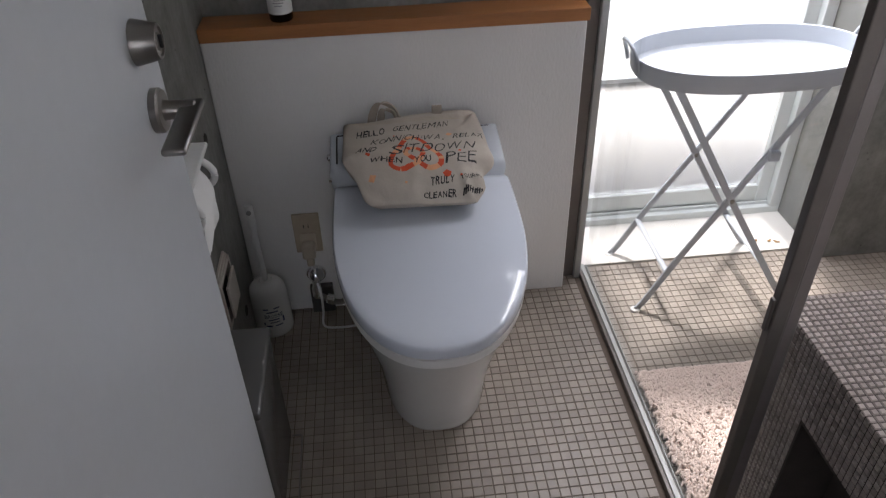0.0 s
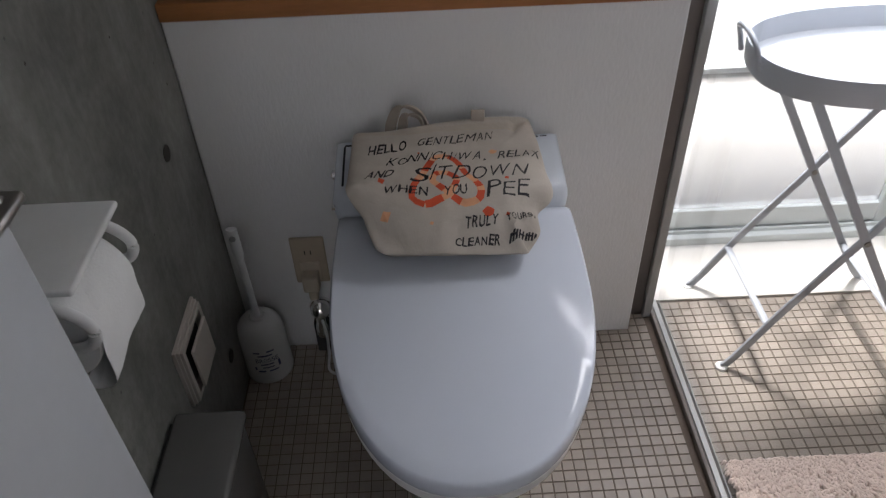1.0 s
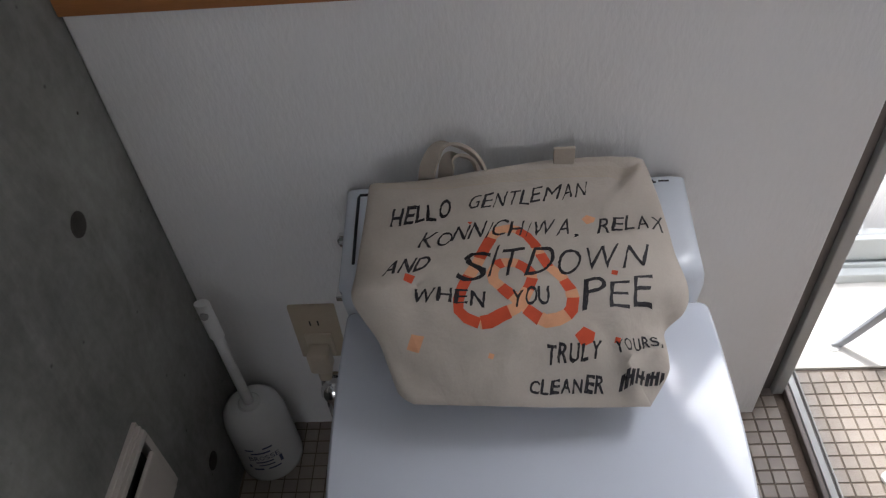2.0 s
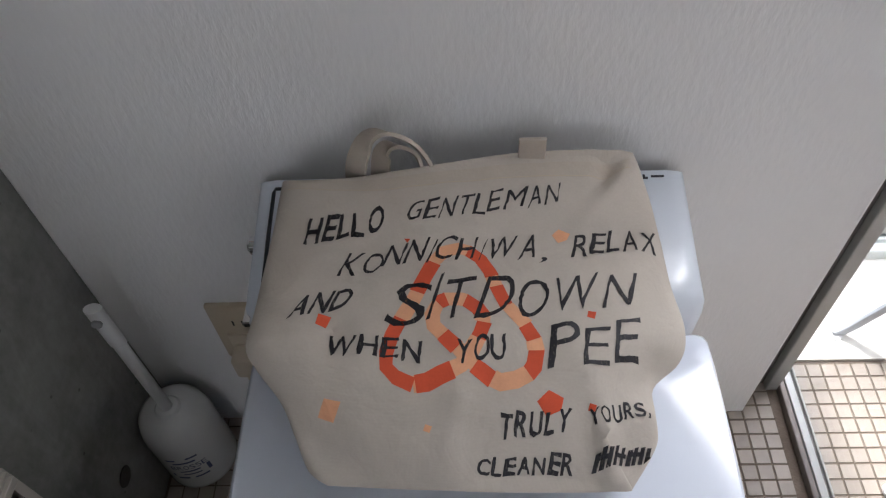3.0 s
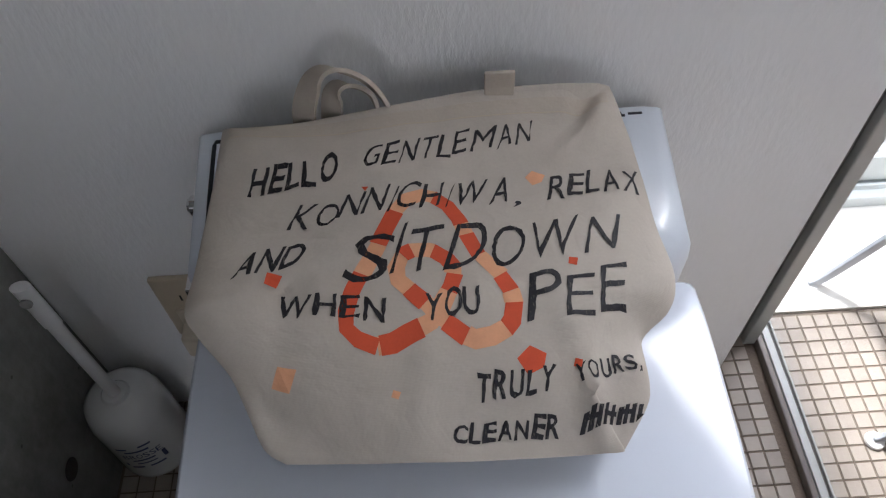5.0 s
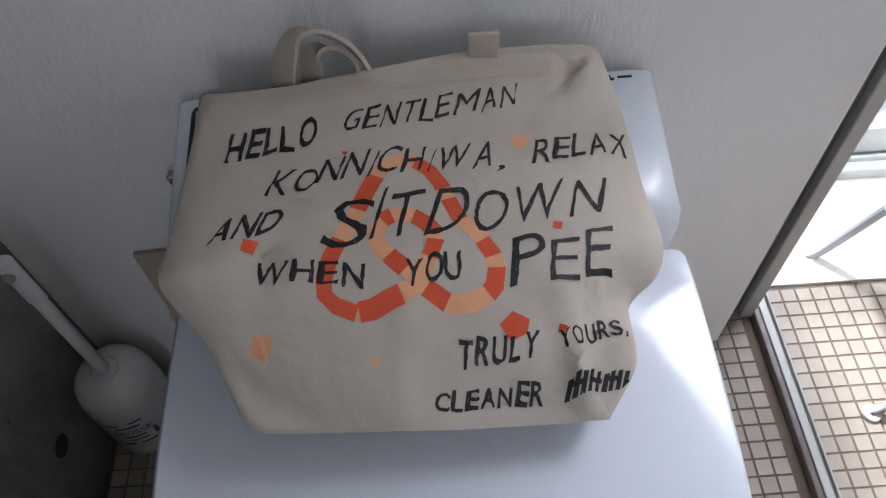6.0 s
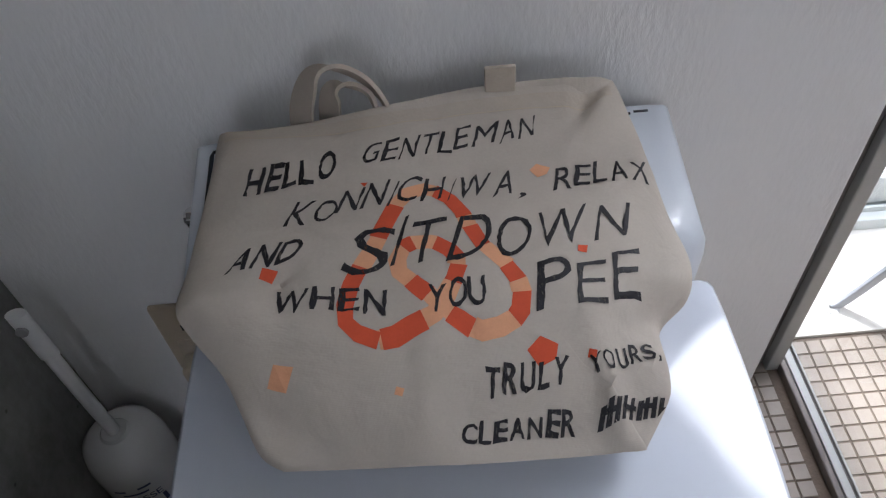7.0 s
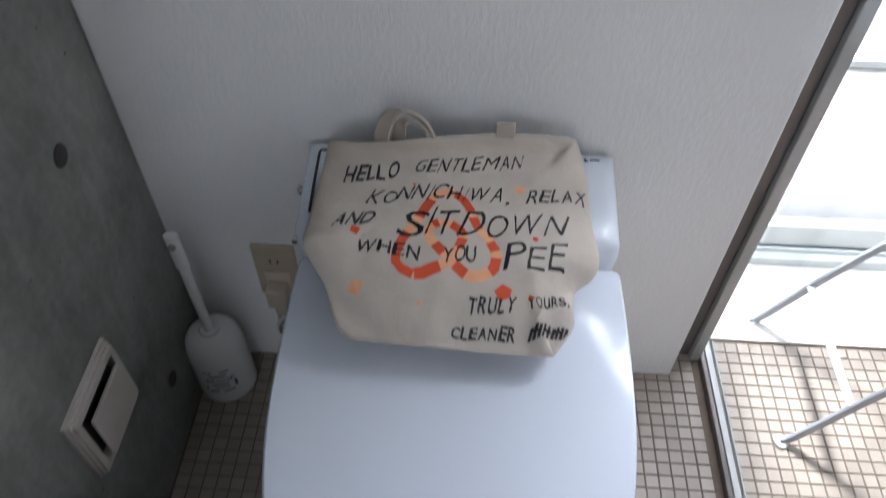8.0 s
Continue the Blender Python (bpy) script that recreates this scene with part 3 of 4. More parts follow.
def fold(x, y):
    """Soft creases of the cloth."""
    f = 0.0036 * noise.noise((x * 14, y * 14, 3.1)) + 0.0018 * noise.noise((x * 38, y * 38, 7.7)) + 0.0022 * (0.5 - abs(noise.noise((x * 20 + y * 9, y * 16, 1.3)))) * max(0.0, min(1.0, (-0.19 - y) / 0.05))
    for ax, ay, bx, by, w, h in ((0.452, -0.228, 0.375, -0.262, 0.009, -0.0045), (0.395, -0.305, 0.385, -0.245, 0.008, 0.0042), (0.43, -0.262, 0.372, -0.295, 0.006, 0.004),
                                 (0.134, -0.226, 0.2, -0.24, 0.016, 0.004), (0.19, -0.215, 0.197, -0.25, 0.012, -0.003), (0.445, -0.045, 0.395, -0.1, 0.01, 0.004),
                                 (0.415, -0.045, 0.405, -0.1, 0.008, -0.003), (0.275, -0.305, 0.29, -0.24, 0.012, 0.002), (0.165, -0.275, 0.215, -0.3, 0.012, -0.003),
                                 (0.45, -0.12, 0.41, -0.15, 0.01, 0.002)):
        d = Vector((bx - ax, by - ay))
        t = max(0.0, min(1.0, ((x - ax) * d.x + (y - ay) * d.y) / d.length_squared))
        q = math.hypot(x - ax - d.x * t, y - ay - d.y * t)
        f += 2.6 * h * math.exp(-(q / w) ** 2) * (1 - 0.6 * t)
    return f


BC = Vector((0.295, -0.175))


def bag_ring(s, top):
    ring = []
    for p in edge:
        x, y = BC.x + (p.x - BC.x) * s, BC.y + (p.y - BC.y) * s
        low = floor_under(x, y)
        mid = max(p.z, low + 0.004)
        if top:
            k = max(0.0, 1 - s ** 9)
            z = mid + (bag_z(x, y) - mid) * k ** 0.55 + fold(x, y) * min(1.0, (1.02 - s) * 9)
        else:
            z = low + (mid - low) * s ** 5
        ring.append((x, y, max(z, low + 0.0008)))
    return ring


steps = (1.0, 0.992, 0.98, 0.965, 0.94, 0.91, 0.87, 0.82, 0.76, 0.7, 0.63, 0.56, 0.49, 0.42, 0.35, 0.28, 0.21, 0.14, 0.07, 0.015)
bm = loft(bmesh.new(), [bag_ring(s, False) for s in (0.02, 0.4, 0.6, 0.75, 0.86, 0.94, 0.98)] + [bag_ring(s, True) for s in steps])
cloth = part("cloth", bm, M_CANVAS, bag, smooth=True)
from mathutils.bvhtree import BVHTree

tmp = bmesh.new()
tmp.from_mesh(cloth.data)
tmp.transform(Matrix.Translation(bag.location))
TREE = BVHTree.FromBMesh(tmp)
tmp.free()


def drape(x, y, up=0.0009):
    hit = TREE.ray_cast(Vector((x, y, 1.0)), Vector((0, 0, -1)))
    return (x, y, (hit[0].z if hit[0] else bag_z(x, y)) + up)


def lay(bm, vs, fs, up, rough=0.0):
    """Lay flat outlines on the cloth."""
    flat = bmesh.new()
    v2 = [flat.verts.new((x, y, 0)) for x, y in vs]
    for f in fs:
        try:
            flat.faces.new([v2[i] for i in f])
        except ValueError:
            pass
    bmesh.ops.triangulate(flat, faces=flat.faces)
    for _ in range(2):
        long = [e for e in flat.edges if e.calc_length() > 0.005]
        if long:
            bmesh.ops.subdivide_edges(flat, edges=long, cuts=1)
            bmesh.ops.triangulate(flat, faces=flat.faces)
    flat.verts.index_update()
    made = []
    for v in flat.verts:
        q = noise.noise_vector((v.co.x * 420, v.co.y * 420, 1.7)) * rough
        made.append(bm.verts.new(drape(v.co.x + q.x, v.co.y + q.y, up)))
    for f in flat.faces:
        bm.faces.new([made[v.index] for v in f.verts])
    flat.free()


# stitched hem along the open edge
HEM = edge[2:43]


def band(d0, d1, up):
    """A strip of the cloth, d0 to d1 inside its open edge."""
    bm = bmesh.new()
    for a, b in zip(HEM, HEM[1:]):
        lay(bm, [(a.x, a.y - d0), (b.x, b.y - d0), (b.x, b.y - d1), (a.x, a.y - d1)], [(0, 1, 2, 3)], up)
    bmesh.ops.remove_doubles(bm, verts=bm.verts, dist=0.0001)
    return bm


part("hem", band(0.0065, 0.019, 0.0005), M_WEB, bag, "doubled cotton hem", smooth=True)
part("stitching", band(0.0178, 0.0183, 0.0008), M_BEIGE, bag, "line of beige stitches", smooth=True)

# printed rings and flecks, red and peach
rng = random.Random(4)


def print_piece(vs, is_red, up):
    bm = bmesh.new()
    lay(bm, vs, [tuple(range(len(vs)))], up)
    part("print_piece", bm, M_RED if is_red else M_PEACH, bag, "vermilion printed segment" if is_red else "peach printed segment")


# one closed band winding through three loops: lower left, top, lower right, inner arch
KNOT = spline([(x, y, 0) for x, y in (
    (0.253, -0.251), (0.237, -0.244), (0.233, -0.234), (0.238, -0.217), (0.246, -0.199), (0.255, -0.179), (0.263, -0.160), (0.272, -0.144), (0.287, -0.137), (0.301, -0.143),
    (0.311, -0.159), (0.317, -0.177), (0.325, -0.194), (0.336, -0.207), (0.343, -0.223), (0.341, -0.238), (0.331, -0.246), (0.316, -0.249), (0.305, -0.243), (0.295, -0.236),
    (0.285, -0.226), (0.275, -0.216), (0.267, -0.206), (0.269, -0.192), (0.281, -0.185), (0.295, -0.188), (0.305, -0.200), (0.303, -0.212), (0.297, -0.225), (0.288, -0.238),
    (0.275, -0.244), (0.263, -0.249), (0.253, -0.251))], 4)
# lengths of the pieces along the band, red and peach in turn
RUN = (15, 5, 6, 8, 7, 2, 4, 5, 3, 2, 5, 8, 5, 5, 4, 9, 2, 4, 5, 2, 4, 8, 9, 2, 4)


def beside(k, w):
    """A point w to the left of the band's middle."""
    k = min(max(k, 0), len(KNOT) - 1)
    d = KNOT[min(k + 1, len(KNOT) - 1)] - KNOT[max(k - 1, 0)]
    n = Vector((-d.y, d.x)).normalized()
    return (KNOT[k].x + n.x * w, KNOT[k].y + n.y * w)


k, turn_red = 0, True
for piece, run in enumerate(RUN):
    k1 = min(k + run, len(KNOT) - 1)
    if k1 <= k:
        break
    wl, wr = rng.uniform(0.005, 0.0064), rng.uniform(0.005, 0.0064)
    marks = list(range(k, k1, 3)) + [k1]
    vs = [beside(m, wl * rng.uniform(0.93, 1.07)) for m in marks] + [beside(m, -wr * rng.uniform(0.93, 1.07)) for m in reversed(marks)]
    print_piece(vs, turn_red, 0.00025 + 0.00003 * (piece % 3) + (0.0001 if turn_red else 0.0))
    k, turn_red = k1, not turn_red
for x, y, r, n, is_red in ((0.192, -0.265, 0.0085, 4, False), (0.263, -0.277, 0.0032, 4, False), (0.352, -0.261, 0.0085, 5, True), (0.37, -0.122, 0.0075, 5, False),
                           (0.382, -0.263, 0.0034, 4, True), (0.386, -0.198, 0.0045, 4, True), (0.185, -0.205, 0.006, 4, True), (0.246, -0.13, 0.003, 3, True)):
    vs = [(x + r * rng.uniform(0.75, 1.25) * math.cos(2 * math.pi * i / n + 0.5), y + r * rng.uniform(0.7, 1.1) * math.sin(2 * math.pi * i / n + 0.5)) for i in range(n)]
    print_piece(vs, is_red, 0.0003)

# text, start and end of the base line, height at both ends, slant
WORDS = (
    ("HELLO", 0.161, -0.133, 0.225, -0.122, 0.0245, 0.0256, 0.24),
    ("GENTLEMAN", 0.242, -0.112, 0.372, -0.088, 0.0184, 0.0201, 0.45),
    ("KONNICHIWA,", 0.191, -0.167, 0.355, -0.148, 0.0207, 0.0212, 0.45),
    ("RELAX", 0.375, -0.144, 0.447, -0.135, 0.0226, 0.0208, 0.34),
    ("AND", 0.158, -0.206, 0.204, -0.194, 0.0165, 0.0164, 0.65),
    ("SITDOWN", 0.227, -0.209, 0.42, -0.192, 0.0405, 0.0306, 0.4),
    ("WHEN", 0.186, -0.231, 0.26, -0.236, 0.0155, 0.016, 0.1),
    ("YOU", 0.282, -0.237, 0.322, -0.233, 0.0165, 0.0176, 0.17),
    ("PEE", 0.349, -0.24, 0.421, -0.231, 0.0305, 0.0297, 0.31),
    ("TRULY", 0.313, -0.281, 0.365, -0.278, 0.0142, 0.0143, 0.25),
    ("YOURS,", 0.38, -0.275, 0.424, -0.267, 0.0116, 0.0121, 0.1),
    ("CLEANER", 0.296, -0.301, 0.368, -0.3, 0.01, 0.0105, 0.25),
)
WIDE = {"I": 0.36, ",": 0.3, "M": 1.45, "W": 1.5, "L": 0.85, "E": 0.9, "S": 1.18, "D": 1.1}
BOLD = {"SITDOWN": -0.008, "PEE": -0.006, "HELLO": 0.018, "TRULY": 0.022, "CLEANER": 0.026, "AND": 0.012, "WHEN": 0.012, "YOU": 0.012, "YOURS,": 0.018, "GENTLEMAN": -0.001, "KONNICHIWA,": 0.001, "RELAX": 0.002}
BOW = {"KONNICHIWA,": 0.0085}
glyphs = {}
for text, x0, y0, x1, y1, h0, h1, slant in WORDS:
    bm = bmesh.new()
    total = sum(WIDE.get(c, 1.0) for c in text)
    along = Vector((x1 - x0, y1 - y0))
    upw = Vector((-along.y, along.x)).normalized()
    s = 0.0
    for c in text:
        bold = BOLD.get(text, 0.0)
        if (c, bold) not in glyphs:
            glyphs[c, bold] = glyph(c, bold)
        vs, fs = glyphs[c, bold]
        gx0, gx1 = min(v[0] for v in vs), max(v[0] for v in vs)
        gy0, gy1 = min(v[1] for v in vs), max(v[1] for v in vs)
        w = WIDE.get(c, 1.0) / total
        h = h0 + (h1 - h0) * (s + 0.5 * w)
        hh = h * rng.uniform(0.9, 1.1) * (0.28 if c == "," else 1.0)
        dy, lean, turn = rng.uniform(-0.05, 0.05) * h, slant + rng.uniform(-0.08, 0.08), rng.uniform(-0.09, 0.09)
        arch, sway = rng.uniform(-0.05, 0.05) * h, rng.uniform(-0.06, 0.06) * h
        if c == ",":
            dy -= 0.1 * h
        flatv = []
        for vx, vy in vs:
            u, v = (vx - gx0) / max(gx1 - gx0, 1e-4), (vy - gy0) / max(gy1 - gy0, 1e-4)
            p = Vector((x0, y0)) + along * (s + w * ((0.36 + 0.26 * u) if c == "I" else (0.06 + 0.84 * u))) + upw * (BOW.get(text, 0.0) * math.sin(math.pi * (s + 0.5 * w))) + upw * (dy + v * hh) + along.normalized() * (v * hh * lean + sway * math.sin(math.pi * v)) + upw * (u * turn * h + arch * math.sin(math.pi * u))
            flatv.append((p.x, p.y))
        lay(bm, flatv, fs, 0.0006, 0.0009)
        s += w
    part("lettering", bm, M_INK, bag, "black marker handwriting")
# an unreadable word, as bars
bm = bmesh.new()
for i in range(9):
    u, v, ln = 0.38 + 0.0049 * i, -0.3 + 0.001 * i, rng.uniform(0.0095, 0.013)
    wd = rng.uniform(0.0024, 0.0042)
    lay(bm, [(u, v), (u + wd, v + 0.0005), (u + wd + 0.003, v + ln), (u + 0.003, v + ln - 0.0008)], [(0, 1, 2, 3)], 0.0006 + 0.00005 * i)
for i in range(3):
    u, v = 0.384 + 0.012 * i, -0.2945 + 0.0026 * i
    lay(bm, [(u, v), (u + 0.009, v + 0.001), (u + 0.0095, v + 0.0035), (u + 0.0005, v + 0.0025)], [(0, 1, 2, 3)], 0.0011)
part("lettering", bm, M_INK, bag, "smeared black marker bars")


def strap(pts, width=0.013, thick=0.0016):
    """A flat cotton webbing along a way, its width across the way's plane."""
    pts = spline(pts, 8)
    rings = []
    for i, p in enumerate(pts):
        d = (pts[min(i + 1, len(pts) - 1)] - pts[max(i - 1, 0)]).normalized()
        k = i / (len(pts) - 1)
        side = Vector((0.9, -0.3, 0.1)).lerp(Vector((0.1, -0.75, 0.66)), min(1.0, k * 1.2))
        side = (side - d * side.dot(d)).normalized()
        up = d.cross(side)
        rings.append([p + side * width + up * thick, p - side * width + up * thick, p - side * width - up * thick, p + side * width - up * thick])
    return loft(bmesh.new(), rings)


part("handle", strap([(0.197, -0.056, 0.575), (0.2, -0.055, 0.606), (0.212, -0.053, 0.632), (0.229, -0.052, 0.639), (0.248, -0.05, 0.626), (0.261, -0.047, 0.601), (0.265, -0.046, 0.58)], 0.0098), M_WEB, bag, "cotton webbing loop", smooth=True)
part("handle", strap([(0.218, -0.051, 0.58), (0.223, -0.05, 0.613), (0.235, -0.049, 0.621), (0.25, -0.048, 0.611), (0.257, -0.047, 0.585)], 0.009), M_WEB, bag, "cotton webbing loop", smooth=True)
part("handle_end", Box(0.339, 0.3625, -0.0475, -0.0435, 0.585, 0.6225, bevel=0.001), M_WEB, bag, "cotton webbing stub")
# ---- things beside the toilet ----
# wall socket with plug and lead
sock = thing("wall_socket", (0.0, -0.004, 0.26), "beige double wall socket on the white wall", "socket")
part("plate", Box(-0.031, 0.039, -0.008, -0.0002, 0.202, 0.323, bevel=0.003), M_BEIGE, sock)
bm = Box(-0.004, -0.002, -0.0088, -0.0075, 0.281, 0.291)
box(bm, 0.008, 0.01, -0.0088, -0.0075, 0.281, 0.291)
part("slot", bm, M_BLACK, sock)
part("outlet", Box(-0.017, 0.024, -0.0115, -0.006, 0.21, 0.262, bevel=0.002), M_CREAM, sock)
plug = thing("power_plug", (0.004, -0.03, 0.225), "cream plug with a white lead in the wall socket", "plug")
part("body", Box(-0.014, 0.02, -0.04, -0.0117, 0.2, 0.243, bevel=0.005), M_CREAM, plug)
part("grip", Box(-0.006, 0.013, -0.034, -0.014, 0.172, 0.2005, bevel=0.004), M_CREAM, plug)
bm = tube(bmesh.new(), spline([(0.003, -0.025, 0.174), (0.006, -0.032, 0.145), (0.02, -0.055, 0.1), (0.022, -0.075, 0.05), (0.02, -0.09, 0.012), (0.05, -0.1, 0.008), (0.12, -0.1, 0.012), (0.2, -0.08, 0.02)], 8), 0.0032, 8)
part("lead", bm, M_WHITE_PLASTIC, plug, "white power lead", smooth=True)

valve = thing("water_valve", (0.02, -0.03, 0.1), "chrome angle stop valve with a flexible hose", "valve")
bm = turned(bmesh.new(), (0.01, -0.001, 0.125), [(0.028, 0), (0.026, 0.006), (0.012, 0.009), (0.012, 0.03)], 24, (0, -1, 0))
part("flange", bm, M_CHROME, valve, smooth=True)
bm = turned(bmesh.new(), (0.012, -0.03, 0.142), [(0.012, -0.014), (0.019, -0.008), (0.022, 0.002), (0.018, 0.014), (0.008, 0.019)], 24, (0.2, -0.8, 0.5))
part("handwheel", bm, M_CHROME, valve, "round chrome handle", smooth=True)
part("body", turned(bmesh.new(), (0.01, -0.035, 0.07), [(0.012, 0), (0.014, 0.005), (0.014, 0.03), (0.011, 0.04), (0.011, 0.06)], 18), M_CHROME, valve, smooth=True)
bm = tube(bmesh.new(), spline([(0.01, -0.035, 0.08), (0.03, -0.045, 0.07), (0.07, -0.055, 0.06), (0.12, -0.06, 0.09), (0.2, -0.06, 0.12)], 8), 0.0085, 10)
part("hose", bm, M_STEEL, valve, "braided steel hose", smooth=True)
part("nut", turned(bmesh.new(), (0.035, -0.047, 0.069), [(0.014, 0), (0.0145, 0.004), (0.0145, 0.018), (0.013, 0.021)], 8, (0.95, -0.25, -0.15)), M_CHROME, valve)
part("back_box", Box(-0.012, 0.05, -0.022, -0.0005, 0.0, 0.09, bevel=0.003), M_DARKGREY, valve, "dark pipe cover")

# toilet brush
brush = thing("toilet_brush", (-0.115, -0.06, 0), "white toilet brush standing in a printed white holder", "toilet brush")
bm = turned(bmesh.new(), (-0.117, -0.06, 0.0), [(0.05, 0), (0.0525, 0.004), (0.0525, 0.012), (0.051, 0.09), (0.05, 0.125), (0.045, 0.145), (0.034, 0.156), (0.018, 0.16), (0.015, 0.164), (0.012, 0.164)], 36)
holder = part("holder", bm, M_CERAMIC, brush, "glossy white holder", smooth=True)
bm = tube(bmesh.new(), [(-0.117, -0.06, 0.155), (-0.118, -0.0595, 0.2), (-0.1195, -0.058, 0.27), (-0.1205, -0.0565, 0.326)], 0.0078, 14)
handle = part("handle", bm, M_WHITE_PLASTIC, brush, smooth=True)
bm = tube(bmesh.new(), [(-0.1205, -0.0565, 0.324), (-0.121, -0.056, 0.344), (-0.122, -0.055, 0.388), (-0.1222, -0.0548, 0.394)], 0.0108, 14, flat=0.7)
part("handle_head", bm, M_WHITE_PLASTIC, handle, smooth=True)
bm = turned(bmesh.new(), (-0.1218, -0.0635, 0.376), [(0.006, -0.001), (0.006, 0.002), (0.0045, 0.0025)], 14, (0.1, -0.98, 0.1))
part("hanging_hole", bm, M_PRINT, handle)


def on_holder(a, z, up=0.0006):
    r = 0.0525 - (z - 0.012) * 0.0192 + up
    return (-0.117 + r * math.sin(a), -0.06 - r * math.cos(a), z)


bm = bmesh.new()
s = -0.5
for c in "BROSSE":
    if c not in glyphs:
        glyphs[c] = glyph(c)
    vs, fs = glyphs[c]
    gx0, gx1, gy0, gy1 = min(v[0] for v in vs), max(v[0] for v in vs), min(v[1] for v in vs), max(v[1] for v in vs)
    made = [bm.verts.new(on_holder(0.28 + s + 0.14 * (vx - gx0) / (gx1 - gx0), 0.07 + 0.012 * (vy - gy0) / (gy1 - gy0))) for vx, vy in vs]
    for f in fs:
        bm.faces.new([made[i] for i in f])
    s += 0.166
part("lettering", bm, M_BLUE_INK, holder, "navy printed lettering")


def print_bar(a0, a1, z0, z1, n=6):
    bm = bmesh.new()
    lo = [bm.verts.new(on_holder(a0 + (a1 - a0) * i / n, z0)) for i in range(n + 1)]
    hi = [bm.verts.new(on_holder(a0 + (a1 - a0) * i / n, z1)) for i in range(n + 1)]
    for i in range(n):
        bm.faces.new((lo[i], lo[i + 1], hi[i + 1], hi[i]))
    return bm


for a0, a1, z0, z1 in ((-0.1, 0.5, 0.088, 0.092), (-0.05, 0.5, 0.062, 0.0655), (0.0, 0.5, 0.053, 0.056), (-0.2, 0.1, 0.041, 0.046), (0.25, 0.65, 0.041, 0.045), (-0.25, 0.02, 0.098, 0.102), (0.3, 0.62, 0.099, 0.103), (0.68, 0.78, 0.05, 0.068), (-0.32, -0.24, 0.048, 0.056)):
    part("print_bar", print_bar(a0, a1, z0, z1), M_BLUE_INK, holder)

# ventilation cover on the concrete wall
vent = thing("wall_vent", (XL, -0.29, 0.32), "warm white square wall vent with raised cover plate", "vent")
y0, y1, z0, z1 = -0.367, -0.234, 0.258, 0.392
for k, (d, g) in enumerate(((0.006, 0.0), (0.011, 0.003), (0.016, 0.006))):
    bm = Box(XL + 0.0002, XL + d, y0 + g, y1 - g, z1 - 0.016, z1 - g, bevel=0.001)
    box(bm, XL + 0.0002, XL + d, y0 + g, y1 - g, z0 + g, z0 + 0.016, bevel=0.001)
    box(bm, XL + 0.0002, XL + d, y0 + g, y0 + 0.016, z0 + 0.0162, z1 - 0.0162)
    box(bm, XL + 0.0002, XL + d, y1 - 0.016, y1 - g, z0 + 0.0162, z1 - 0.0162)
    part("frame_step", bm, M_COVER, vent)
part("opening", Box(XL + 0.0005, XL + 0.003, y0 + 0.016, y1 - 0.016, z0 + 0.016, z1 - 0.016), M_BLACK, vent, "dark air gap")
part("cover_plate", Box(XL + 0.02, XL + 0.026, y0 + 0.024, y1 - 0.024, z0 + 0.024, z1 - 0.024, bevel=0.002), M_COVER, vent)
part("spacer", Box(XL + 0.003, XL + 0.02, -0.3, -0.28, 0.31, 0.33), M_BLACK, vent)

# bin
trash = thing("waste_bin", (-0.1, -0.56, 0), "slim grey plastic waste bin against the concrete wall", "bin")
part("body", Box(-0.15, -0.047, -0.675, -0.441, 0.0, 0.316, bevel=0.012, seg=3), M_GREYBOX, trash, smooth=True)
part("lid", Box(-0.154, -0.043, -0.679, -0.437, 0.3165, 0.336, bevel=0.007, seg=3), M_GREYBOX, trash, smooth=True)
bm = tube(bmesh.new(), [(-0.046, -0.457, 0.006), (-0.026, -0.457, 0.006), (-0.022, -0.461, 0.006), (-0.021, -0.55, 0.006), (-0.02, -0.644, 0.006), (-0.024, -0.65, 0.006), (-0.046, -0.651, 0.006)], 0.0022, 8)
part("wire_foot", bm, M_STEEL, trash, "thin bent wire foot", smooth=True)
part("liner_rim", Box(-0.158, -0.1545, -0.655, -0.455, 0.3, 0.33), M_BLACK, trash, "dark liner edge")

# paper holder
tp = thing("toilet_paper_holder", (XL, -0.6, 0.8), "white toilet paper holder on the concrete wall", "paper holder")
part("back_plate", Box(XL + 0.0002, XL + 0.006, -0.694, -0.556, 0.735, 0.832, bevel=0.002), M_WHITE_PLASTIC, tp)
part("top_plate", Box(XL + 0.0062, -0.05, -0.69, -0.556, 0.827, 0.835, bevel=0.0035, seg=3), M_WHITE_PLASTIC, tp, smooth=True)
for y in (-0.561, -0.6855):
    bm = tube(bmesh.new(), spline([(-0.158, y, 0.818), (-0.11, y, 0.816), (-0.07, y, 0.806), (-0.051, y, 0.785), (-0.056, y, 0.764), (-0.08, y, 0.756), (-0.105, y, 0.757)], 6), 0.006, 10)
    part("arm", bm, M_WHITE_PLASTIC, tp, smooth=True)
part("spindle", turned(bmesh.new(), (-0.108, -0.681, 0.757), [(0.009, 0), (0.009, 0.112)], 14, (0, 1, 0)), M_WHITE_PLASTIC, tp)
roll = thing("toilet_paper", (-0.108, -0.6, 0.757), "white toilet paper roll with a loose hanging end", "toilet paper")
bm = bmesh.new()
outer = [circle((-0.108, y, 0.757), r, 36, (1, 0, 0), (0, 0, 1)) for y, r in ((-0.678, 0.019), (-0.678, 0.051), (-0.676, 0.052), (-0.573, 0.052), (-0.571, 0.051), (-0.571, 0.019), (-0.678, 0.019))]
loft(bm, outer, cap0=False, cap1=False)
part("paper_roll", bm, M_PAPER, roll, smooth=True)
bm = bmesh.new()
